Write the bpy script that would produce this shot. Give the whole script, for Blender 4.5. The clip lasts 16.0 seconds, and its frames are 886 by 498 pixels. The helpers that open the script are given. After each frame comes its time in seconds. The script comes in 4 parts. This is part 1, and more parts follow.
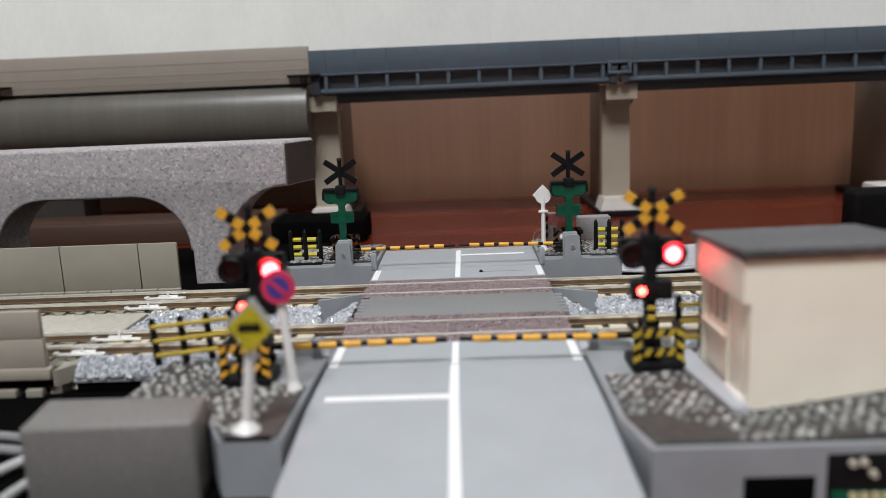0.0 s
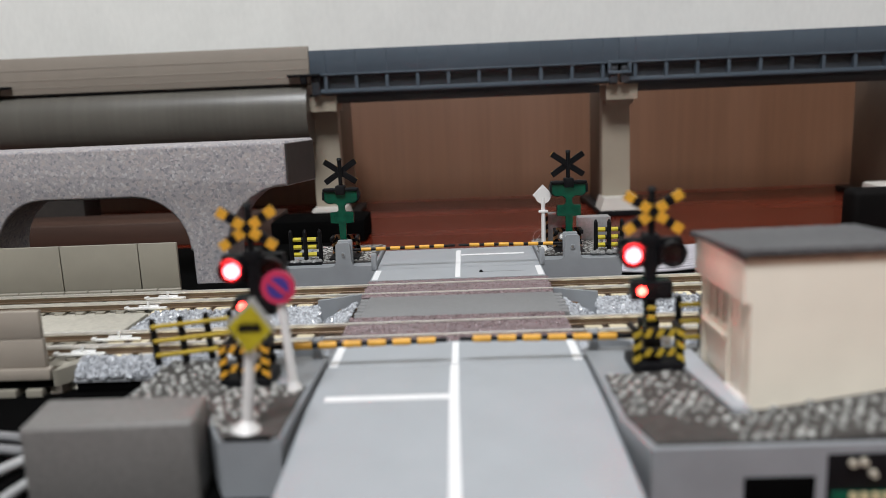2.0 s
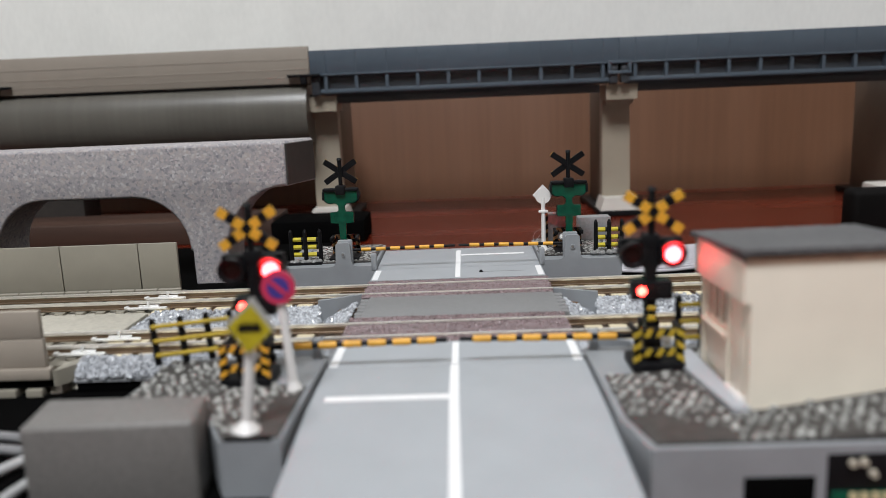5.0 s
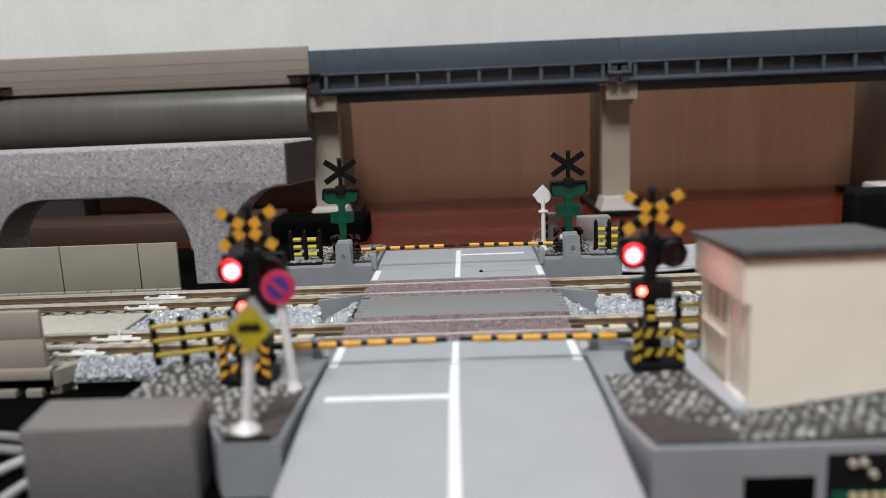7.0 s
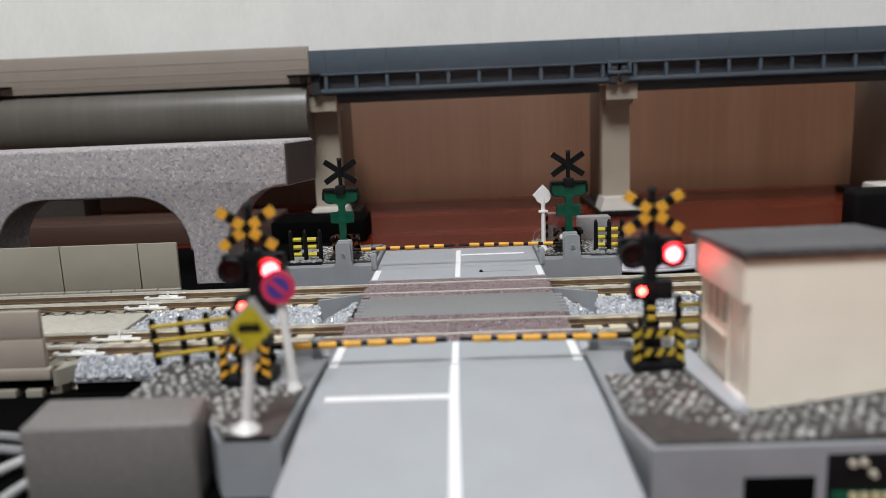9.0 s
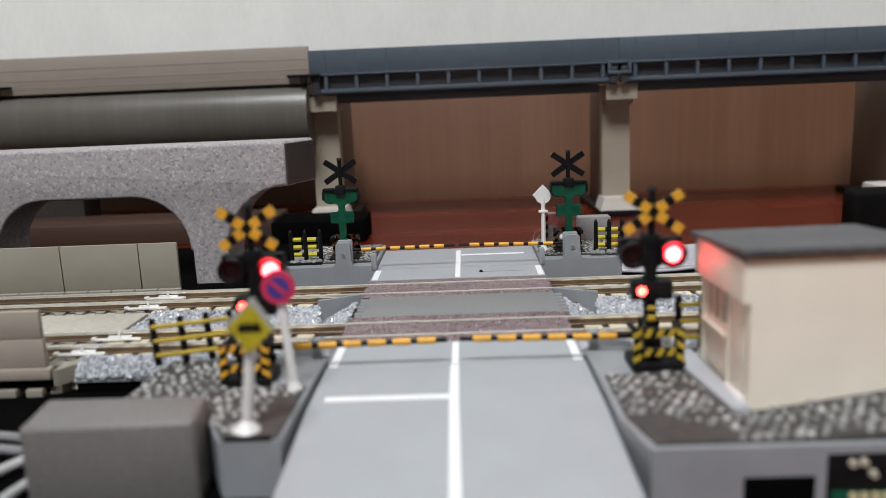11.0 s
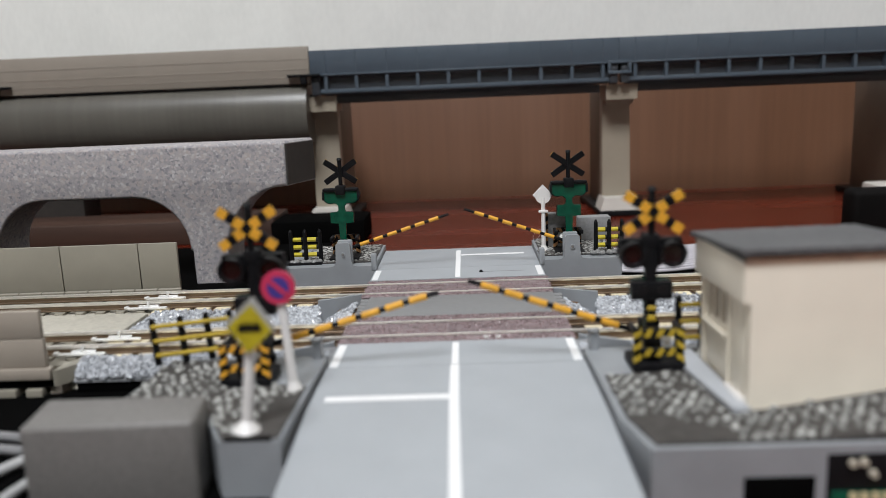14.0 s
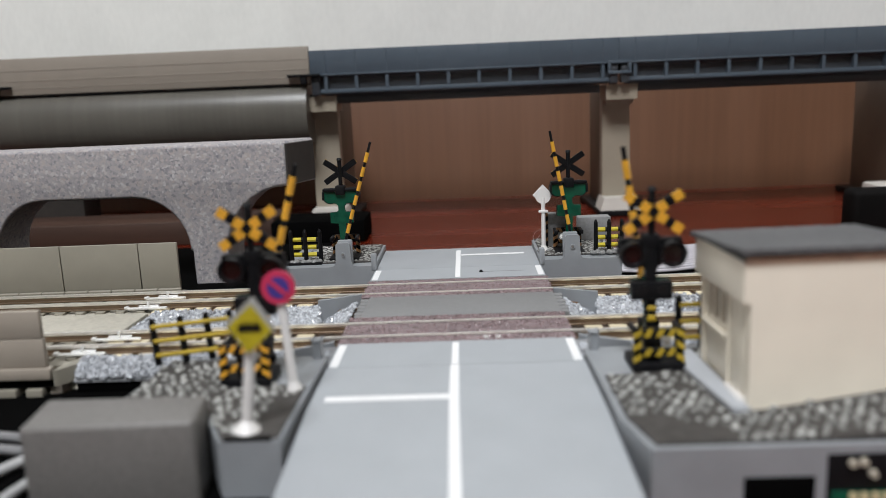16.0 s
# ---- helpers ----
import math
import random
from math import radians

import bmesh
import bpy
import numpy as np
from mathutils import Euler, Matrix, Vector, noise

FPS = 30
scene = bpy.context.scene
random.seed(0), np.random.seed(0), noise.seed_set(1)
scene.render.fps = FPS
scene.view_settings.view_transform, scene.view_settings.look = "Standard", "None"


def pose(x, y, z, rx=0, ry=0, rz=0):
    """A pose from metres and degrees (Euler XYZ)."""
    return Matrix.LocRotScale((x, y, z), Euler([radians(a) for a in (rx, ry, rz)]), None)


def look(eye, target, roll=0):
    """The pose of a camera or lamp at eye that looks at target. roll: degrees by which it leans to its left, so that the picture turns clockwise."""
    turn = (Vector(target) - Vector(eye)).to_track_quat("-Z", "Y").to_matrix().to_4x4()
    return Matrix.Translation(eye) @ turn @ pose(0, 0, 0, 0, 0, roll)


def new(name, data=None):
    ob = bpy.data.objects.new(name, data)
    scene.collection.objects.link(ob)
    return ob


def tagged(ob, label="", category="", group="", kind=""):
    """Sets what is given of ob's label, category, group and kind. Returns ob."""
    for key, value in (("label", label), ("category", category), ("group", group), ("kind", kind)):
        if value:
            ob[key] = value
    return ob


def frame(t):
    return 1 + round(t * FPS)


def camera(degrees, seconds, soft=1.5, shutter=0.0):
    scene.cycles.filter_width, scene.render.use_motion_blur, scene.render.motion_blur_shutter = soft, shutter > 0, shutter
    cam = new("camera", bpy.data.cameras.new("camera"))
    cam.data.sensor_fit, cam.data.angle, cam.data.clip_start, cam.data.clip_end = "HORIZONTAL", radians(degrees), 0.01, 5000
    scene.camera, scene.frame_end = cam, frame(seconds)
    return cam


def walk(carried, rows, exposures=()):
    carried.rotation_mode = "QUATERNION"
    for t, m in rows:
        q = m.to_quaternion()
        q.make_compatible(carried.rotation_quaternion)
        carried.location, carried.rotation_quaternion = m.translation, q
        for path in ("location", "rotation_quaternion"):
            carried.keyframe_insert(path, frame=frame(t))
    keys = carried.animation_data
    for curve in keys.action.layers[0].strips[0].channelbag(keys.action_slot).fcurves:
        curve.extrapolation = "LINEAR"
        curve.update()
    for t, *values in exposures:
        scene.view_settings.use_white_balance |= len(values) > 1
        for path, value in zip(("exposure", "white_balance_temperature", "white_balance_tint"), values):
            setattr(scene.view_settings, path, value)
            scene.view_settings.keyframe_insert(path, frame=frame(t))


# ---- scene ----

import math as m_
MM = 0.001

# ---- camera ----
cam = camera(58.5, 16.0, soft=0.55)
EYE = Vector((2.935, -144.276, 44.435)) * MM
YAW, PITCH, LEAN = radians(-1.885), radians(11.046), -2.411
AIM = EYE + Vector((m_.sin(YAW) * m_.cos(PITCH), m_.cos(YAW) * m_.cos(PITCH), -m_.sin(PITCH)))
cam.data.dof.use_dof = True
cam.data.dof.focus_distance = 0.208
cam.data.dof.aperture_fstop = 17.0
walk(cam, [(0.0, look(EYE, AIM, LEAN)), (16.0, look(EYE, AIM, LEAN))], exposures=[(0.0, 0.0), (16.0, 0.0)])

# ---- light: a ceiling lamp of the room, above and behind the camera ----
world = bpy.data.worlds.new("room_air")
scene.world = world
world.use_nodes = True
world.node_tree.nodes["Background"].inputs[0].default_value = (0.8, 0.88, 1.0, 1)
world.node_tree.nodes["Background"].inputs[1].default_value = 0.03
lamp_data = bpy.data.lights.new("ceiling_lamp", "AREA")
lamp_data.shape = "DISK"
lamp_data.size = 0.55
lamp_data.energy = 30.5
lamp_data.color = (0.935, 0.96, 1.0)
lamp = new("ceiling_lamp", lamp_data)
lamp.matrix_world = look((-0.15, -0.80, 1.42), (0.0, 0.05, 0.0))


# ---- materials ----
def material(name, color, rough=0.5, metal=0.0, vary=0.12, scale=250.0, bump=0.0, bump_scale=1500.0, stretch=(1, 1, 1),
             color2=None, coarse=30.0, dust=0.0, spec=0.5, glow=None, island=0.0, per_object=0.0, coat=0.0):
    mt = bpy.data.materials.new(name)
    mt.use_nodes = True
    nt = mt.node_tree
    bsdf = nt.nodes["Principled BSDF"]
    N = nt.nodes.new
    L = nt.links.new
    tc = N("ShaderNodeTexCoord")
    mp = N("ShaderNodeMapping")
    mp.inputs["Scale"].default_value = stretch
    L(tc.outputs["Object"], mp.inputs[0])
    fine = N("ShaderNodeTexNoise")
    fine.inputs["Scale"].default_value = scale
    fine.inputs["Detail"].default_value = 6
    L(mp.outputs[0], fine.inputs["Vector"])
    big = N("ShaderNodeTexNoise")
    big.inputs["Scale"].default_value = coarse
    big.inputs["Detail"].default_value = 3
    L(mp.outputs[0], big.inputs["Vector"])
    avg = N("ShaderNodeMath")
    avg.operation = "ADD"
    L(fine.outputs["Fac"], avg.inputs[0])
    L(big.outputs["Fac"], avg.inputs[1])
    ramp = N("ShaderNodeValToRGB")
    c2 = color2 or tuple(min(1, c * (1 + vary)) for c in color)
    c1 = color if color2 else tuple(c * (1 - vary) for c in color)
    half = N("ShaderNodeMath")
    half.operation = "MULTIPLY"
    half.inputs[1].default_value = 0.5
    L(avg.outputs[0], half.inputs[0])
    ramp.color_ramp.elements[0].position = 0.36
    ramp.color_ramp.elements[1].position = 0.64
    ramp.color_ramp.elements[0].color = (*c1, 1)
    ramp.color_ramp.elements[1].color = (*c2, 1)
    L(half.outputs[0], ramp.inputs[0])
    out = ramp.outputs[0]
    for amount, node, socket in ((island, "ShaderNodeNewGeometry", "Random Per Island"), (per_object, "ShaderNodeObjectInfo", "Random")):
        if amount:
            src = N(node)
            rng = N("ShaderNodeMapRange")
            rng.inputs["To Min"].default_value = 1 - amount
            rng.inputs["To Max"].default_value = 1 + amount
            L(src.outputs[socket], rng.inputs["Value"])
            mul = N("ShaderNodeVectorMath")
            mul.operation = "SCALE"
            L(out, mul.inputs[0])
            L(rng.outputs[0], mul.inputs["Scale"])
            out = mul.outputs[0]
    L(out, bsdf.inputs["Base Color"])
    rr = N("ShaderNodeMapRange")
    rr.inputs["To Min"].default_value = max(0.02, rough - 0.1)
    rr.inputs["To Max"].default_value = min(1, rough + 0.1)
    L(big.outputs["Fac"], rr.inputs["Value"])
    L(rr.outputs[0], bsdf.inputs["Roughness"])
    bsdf.inputs["Metallic"].default_value = metal
    bsdf.inputs["Specular IOR Level"].default_value = spec
    bsdf.inputs["Coat Weight"].default_value = coat
    if bump:
        bn = N("ShaderNodeTexNoise")
        bn.inputs["Scale"].default_value = bump_scale
        bn.inputs["Detail"].default_value = 4
        L(mp.outputs[0], bn.inputs["Vector"])
        bp = N("ShaderNodeBump")
        bp.inputs["Strength"].default_value = bump
        bp.inputs["Distance"].default_value = 0.0003
        L(bn.outputs["Fac"], bp.inputs["Height"])
        L(bp.outputs[0], bsdf.inputs["Normal"])
    if glow:
        bsdf.inputs["Emission Color"].default_value = (*glow[0], 1)
        bsdf.inputs["Emission Strength"].default_value = glow[1]
    return mt


def speckled(name, stops, scale, rough=0.75, bump=0.4):
    """Cell-speckled stone: each cell takes one of the given colours."""
    mt = material(name, (0.4, 0.4, 0.4), rough)
    nt = mt.node_tree
    bsdf = nt.nodes["Principled BSDF"]
    tc = nt.nodes.new("ShaderNodeTexCoord")
    warp = nt.nodes.new("ShaderNodeTexNoise")
    warp.inputs["Scale"].default_value = scale * 1.3
    warp.inputs["Detail"].default_value = 3
    mixv = nt.nodes.new("ShaderNodeVectorMath")
    mixv.operation = "MULTIPLY_ADD"
    mixv.inputs[1].default_value = (2.0 / scale,) * 3
    nt.links.new(tc.outputs["Object"], warp.inputs["Vector"])
    nt.links.new(warp.outputs["Color"], mixv.inputs[0])
    nt.links.new(tc.outputs["Object"], mixv.inputs[2])
    vor = nt.nodes.new("ShaderNodeTexVoronoi")
    vor.inputs["Scale"].default_value = scale
    nt.links.new(mixv.outputs[0], vor.inputs["Vector"])
    sep = nt.nodes.new("ShaderNodeSeparateColor")
    nt.links.new(vor.outputs["Color"], sep.inputs[0])
    ramp = nt.nodes.new("ShaderNodeValToRGB")
    ramp.color_ramp.interpolation = "LINEAR"
    els = ramp.color_ramp.elements
    while len(els) < len(stops):
        els.new(0.5)
    for e, (p, c) in zip(els, stops):
        e.position, e.color = p, (*c, 1)
    nt.links.new(sep.outputs[0], ramp.inputs[0])
    nt.links.new(ramp.outputs[0], bsdf.inputs["Base Color"])
    bp = nt.nodes.new("ShaderNodeBump")
    bp.inputs["Strength"].default_value = bump
    bp.inputs["Distance"].default_value = 0.0002
    nt.links.new(vor.outputs["Distance"], bp.inputs["Height"])
    nt.links.new(bp.outputs[0], bsdf.inputs["Normal"])
    return mt


M_ROAD = material("road_plastic", (0.35, 0.37, 0.39), 0.44, vary=0.05, scale=120, coarse=18, bump=0.08, bump_scale=2500)
M_TRAY = material("tray_plastic", (0.27, 0.285, 0.30), 0.40, vary=0.08, scale=200, coarse=25, bump=0.06)
M_MARK = material("white_marking", (0.80, 0.80, 0.80), 0.55, vary=0.03, scale=700)
M_PANEL = material("crossing_panel", (0.20, 0.20, 0.20), 0.6, vary=0.07, scale=900, bump=0.2)
M_PLANK = material("crossing_planks", (0.195, 0.145, 0.15), 0.30, vary=0.35, scale=900, coarse=300, bump=1.0, bump_scale=1300, stretch=(0.5, 1, 1))
M_GRIT = material("deck_grit", (0.25, 0.178, 0.182), 0.3, vary=0.3, scale=900, island=0.4, coat=0.2)
M_RAIL = material("rail_metal", (0.95, 0.90, 0.84), 0.30, 0.8, vary=0.08, scale=300)
M_RAILSIDE = material("rail_side", (0.17, 0.118, 0.075), 0.36, 0.5, vary=0.1, scale=300)
M_JOINER = material("joiner_metal", (0.92, 0.92, 0.90), 0.22, 0.4, vary=0.04)
M_SLEEPER = material("cream_sleeper", (0.80, 0.71, 0.51), 0.28, vary=0.1, scale=500, per_object=0.12)
M_BED = material("brown_bed", (0.17, 0.10, 0.055), 0.6, vary=0.2, scale=500)
M_BALLAST = material("ballast_stone", (0.39, 0.405, 0.43), 0.3, vary=0.2, scale=900, island=0.42, coat=0.5)
M_BALLBASE = material("ballast_base", (0.24, 0.245, 0.255), 0.4, vary=0.25, scale=900, bump=0.8, bump_scale=900)
M_SLAB = material("beige_plastic", (0.26, 0.24, 0.195), 0.45, vary=0.04, scale=200, bump=0.05)
M_SLABROUGH = material("beige_rough_bed", (0.42, 0.395, 0.335), 0.6, vary=0.14, scale=900, bump=1.0, bump_scale=700)
M_TAUPE = material("taupe_plastic", (0.27, 0.235, 0.195), 0.5, vary=0.04, scale=150)
M_TAUPELIGHT = material("warm_taupe_plastic", (0.345, 0.30, 0.25), 0.5, vary=0.05, scale=150)
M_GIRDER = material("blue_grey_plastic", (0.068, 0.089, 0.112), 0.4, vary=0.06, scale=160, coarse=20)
# Darker girder plastic: the shade on webs and undersides is in the colour.
M_GIRDERSHADE = material("girder_shade_grey", (0.035, 0.04, 0.047), 0.4, vary=0.08, scale=160)
M_PIER = material("cream_pier_plastic", (0.31, 0.27, 0.21), 0.45, vary=0.05, scale=150)
# Pier cream darkened to brown: the shaded flank is put into the colour.
M_PIERSHADE = material("pier_shade_brown", (0.105, 0.072, 0.050), 0.5, vary=0.1, scale=150)
M_PIERBASE = material("white_plinth_plastic", (0.60, 0.57, 0.52), 0.45, vary=0.04)
M_BLACK = material("black_plastic", (0.006, 0.006, 0.007), 0.5, vary=0.2, spec=0.16)
M_BLACKGLOSS = material("black_gloss", (0.006, 0.006, 0.007), 0.4, vary=0.2, spec=0.3)
M_BLOCK = material("charcoal_plastic", (0.005, 0.0042, 0.004), 0.75, vary=0.3, scale=120, spec=0.1)
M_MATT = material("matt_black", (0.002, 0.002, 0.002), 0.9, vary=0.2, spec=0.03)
M_YELLOW = material("amber_yellow_paint", (0.70, 0.35, 0.03), 0.45, vary=0.14, scale=900)
M_LEMON = material("lemon_yellow_paint", (0.54, 0.44, 0.02), 0.45, vary=0.14, scale=900)
M_OCHRE = material("ochre_yellow_paint", (0.45, 0.315, 0.022), 0.5, vary=0.25, scale=700)
# Worn stripe paint, browned further to put the rear's shade into the colour.
M_REARSHADE = material("worn_paint_rear_shade", (0.24, 0.12, 0.045), 0.5, vary=0.3, scale=700)
M_GREEN = material("green_circuit_board", (0.0015, 0.066, 0.036), 0.22, vary=0.35, scale=500)
M_SOLDER = material("solder_pad", (0.72, 0.60, 0.36), 0.3, 0.35)
M_LENS = material("dark_red_lens", (0.012, 0.002, 0.003), 0.25, vary=0.1)
M_GLOW = material("lit_red_lamp", (0.9, 0.1, 0.12), 0.4, glow=((1.0, 0.0007, 0.0036), 31.0))
M_GLOWCORE = material("lit_red_lamp_core", (0.9, 0.3, 0.3), 0.4, glow=((1.0, 0.0337, 0.0386), 31.0))
M_GLOWSMALLCORE = material("lit_red_indicator_core", (0.9, 0.4, 0.3), 0.4, glow=((1.0, 0.020, 0.0145), 36.0))
M_GLOWSMALL = material("lit_red_indicator", (0.9, 0.1, 0.1), 0.4, glow=((1.0, 0.0009, 0.0009), 40.0))
M_WHITE = material("white_plastic", (0.72, 0.70, 0.68), 0.4, vary=0.04, scale=300)
M_BEAD = material("cream_bead", (0.46, 0.42, 0.34), 0.35, vary=0.1)
M_SIGNRED = material("sign_red", (0.52, 0.035, 0.095), 0.35, vary=0.06)
M_SIGNBLUE = material("sign_blue", (0.055, 0.038, 0.23), 0.35, vary=0.06)
M_SIGNYELLOW = material("sign_yellow", (0.43, 0.35, 0.015), 0.45, vary=0.12, scale=900)
M_SIGNGREY = material("sign_grey_edge", (0.35, 0.35, 0.33), 0.4, vary=0.06)
M_CREAM = material("cream_hut_wall", (0.88, 0.81, 0.68), 0.5, vary=0.04, scale=120, bump=0.05)
M_EAVESHADE = material("warm_tan_shade", (0.60, 0.46, 0.33), 0.55, vary=0.2, scale=300)
M_APRON = material("pale_grey_apron", (0.42, 0.44, 0.47), 0.4, vary=0.06, scale=200)
M_FELT = material("dark_roof_felt", (0.10, 0.10, 0.102), 0.85, vary=0.35, scale=1800, bump=1.0, bump_scale=2200)
M_GLASS = material("dark_window", (0.10, 0.06, 0.04), 0.15, vary=0.2)
M_TAR = material("tar_sheet", (0.055, 0.05, 0.046), 0.7, vary=0.3, scale=500, bump=0.5, bump_scale=1200)
M_GLUE = material("dried_glue", (0.25, 0.25, 0.245), 0.12, vary=0.3, scale=900, bump=0.5, bump_scale=1200)
M_COBBLE = material("pale_cobble", (0.265, 0.265, 0.25), 0.6, vary=0.25, scale=900, island=0.4, per_object=0.42, bump=0.3)
M_BOX = material("dark_grey_box_plastic", (0.165, 0.157, 0.149), 0.50, vary=0.16, scale=1500, bump=0.25, bump_scale=2600)
M_GREYBLOCK = material("grey_block", (0.22, 0.22, 0.22), 0.7, vary=0.2, scale=1200, bump=0.5)
M_CABLE = material("pale_cable", (0.46, 0.44, 0.47), 0.4, vary=0.05)
M_CABLEPALE = material("light_grey_cable", (0.40, 0.40, 0.40), 0.45, vary=0.08)
M_CABLEGREY = material("grey_cable", (0.21, 0.21, 0.215), 0.4, vary=0.1)
M_STONE = speckled("speckled_stone", [(0.0, (0.19, 0.19, 0.21)), (0.12, (0.28, 0.266, 0.277)), (0.55, (0.34, 0.322, 0.328)), (0.8, (0.38, 0.333, 0.318)), (1.0, (0.46, 0.443, 0.45))], 1450, bump=0.12)
M_FOAM = material("grey_beam", (0.105, 0.098, 0.084), 0.32, vary=0.14, scale=420, stretch=(1, 0.03, 0.03))
M_GREYBROWN = material("dark_grey_brown", (0.034, 0.029, 0.025), 0.7, vary=0.2, scale=300)
M_TABLESHADE = material("table_shade_brown", (0.05, 0.024, 0.015), 0.6, vary=0.25, scale=200, stretch=(0.1, 1, 1))
M_TABLE = material("red_brown_table", (0.125, 0.0135, 0.0042), 0.26, vary=0.3, scale=60, coarse=12, stretch=(0.25, 2.5, 1), coat=0.1, spec=0.35)
M_WOOD = material("brown_wood_panel", (0.142, 0.066, 0.035), 0.40, vary=0.12, scale=520, coarse=40, stretch=(1, 1, 0.03))
M_PAPER = material("pale_wallpaper", (0.74, 0.745, 0.715), 0.85, vary=0.04, scale=420, coarse=60, stretch=(1.3, 1, 0.5), bump=0.3, bump_scale=900)
M_ROOM = material("room_paint", (0.62, 0.60, 0.56), 0.9, vary=0.03, scale=20)


# ---- mesh helpers (all lengths in millimetres) ----
def box(bm, x0, x1, y0, y1, z0, z1, bevel=0.0, seg=2, rz=0.0, at=None):
    r = bmesh.ops.create_cube(bm, size=1.0)
    vs = r["verts"]
    for v in vs:
        v.co = Vector(((x0 + x1) / 2 + v.co.x * (x1 - x0), (y0 + y1) / 2 + v.co.y * (y1 - y0), (z0 + z1) / 2 + v.co.z * (z1 - z0)))
    if bevel:
        es = list({e for v in vs for e in v.link_edges})
        bmesh.ops.bevel(bm, geom=es, offset=bevel, segments=seg, affect="EDGES", profile=0.5)
    return bm


def tube(bm, p, q, r0, r1=None, seg=16, caps=True):
    p, q = Vector(p), Vector(q)
    d = q - p
    mt = Matrix.Translation((p + q) / 2) @ d.to_track_quat("Z", "Y").to_matrix().to_4x4()
    bmesh.ops.create_cone(bm, cap_ends=caps, segments=seg, radius1=r0, radius2=r0 if r1 is None else r1, depth=d.length, matrix=mt)
    return bm


def prism(bm, pts, lo, hi, axis="z"):
    """A straight prism over a polygon: pts in (x, y) for axis z, in (x, z) for axis y, in (y, z) for axis x."""
    def at(p, h):
        return {"z": (p[0], p[1], h), "y": (p[0], h, p[1]), "x": (h, p[0], p[1])}[axis]
    a = [bm.verts.new(at(p, lo)) for p in pts]
    b = [bm.verts.new(at(p, hi)) for p in pts]
    n = len(pts)
    bm.faces.new(a[::-1])
    bm.faces.new(b)
    for i in range(n):
        bm.faces.new((a[i], a[(i + 1) % n], b[(i + 1) % n], b[i]))
    bmesh.ops.recalc_face_normals(bm, faces=bm.faces)
    return bm


def B():
    return bmesh.new()


def to_mesh(name, bm, material_, smooth=True):
    bmesh.ops.scale(bm, vec=(MM, MM, MM), verts=bm.verts)
    me = bpy.data.meshes.new(name)
    bm.to_mesh(me)
    bm.free()
    me.materials.append(material_)
    if smooth:
        me.shade_smooth()
        me.set_sharp_from_angle(angle=radians(35))
    return me


def part(name, bm, material_, parent, label=""):
    ob = new(name, to_mesh(name, bm, material_))
    ob.parent = parent
    if label:
        ob["label"] = label
    return ob


def thing(name, x, y, z, label, category, group="", kind="", rz=0.0):
    ob = new(name)
    ob.empty_display_size = 0.005
    ob.matrix_basis = pose(x * MM, y * MM, z * MM, 0, 0, rz)
    return tagged(ob, label, category, group, kind)


def solid(name, bm, material_, label, category, group="", kind=""):
    ob = new(name, to_mesh(name, bm, material_))
    return tagged(ob, label, category, group, kind)


def shared(name, me, parent, x, y, z, rz=0.0, s=1.0):
    ob = new(name, me)
    ob.parent = parent
    ob.matrix_basis = pose(x * MM, y * MM, z * MM, 0, 0, rz) @ Matrix.Scale(s, 4)
    return ob


TABLE = -8.0

# ---- setting ----
tb = thing("table", 0, 0, TABLE, "glossy red-brown lacquered wooden table", "table", kind="structure")
part("table_top", box(B(), -700, 700, -500, 259, -25, 0, 1.5), M_TABLE, tb)
for lx in (-650, 650):
    for ly in (-450, 215):
        part("leg", box(B(), lx - 25, lx + 25, ly - 25, ly + 25, -713, -25.1, 2), M_TABLE, tb)
solid("wall_north", box(B(), -1500, 1500, 264, 300, -720, 1700), M_PAPER, "off-white woven-textured wallpaper on the wall", "wall", kind="structure")
wains = thing("wainscot", 0, 262, TABLE, "brown fine-grained wooden wall panelling below the wallpaper", "wall panel", kind="structure")
part("panel", box(B(), -1500, 1500, -2.5, 1.9, -700, 57, 0.6), M_WOOD, wains)
part("rail", box(B(), -1500, 1500, -4, 1.9, 57.1, 61, 0.8), M_WOOD, wains)
for nm, b in (("wall_south", (-1500, 1500, -2300, -2260, -720, 1700)), ("wall_west", (-1540, -1501, -2260, 264, -720, 1700)), ("wall_east", (1501, 1540, -2260, 264, -720, 1700))):
    solid(nm, box(B(), *b), M_ROOM, "plain pale painted room wall", "wall", kind="structure")
solid("ceiling", box(B(), -1540, 1540, -2300, 300, 1701, 1740), M_ROOM, "plain pale ceiling", "ceiling", kind="structure")
solid("floor", box(B(), -1540, 1540, -2300, 300, -760, -721), M_WOOD, "brown wooden floor", "floor", kind="structure")


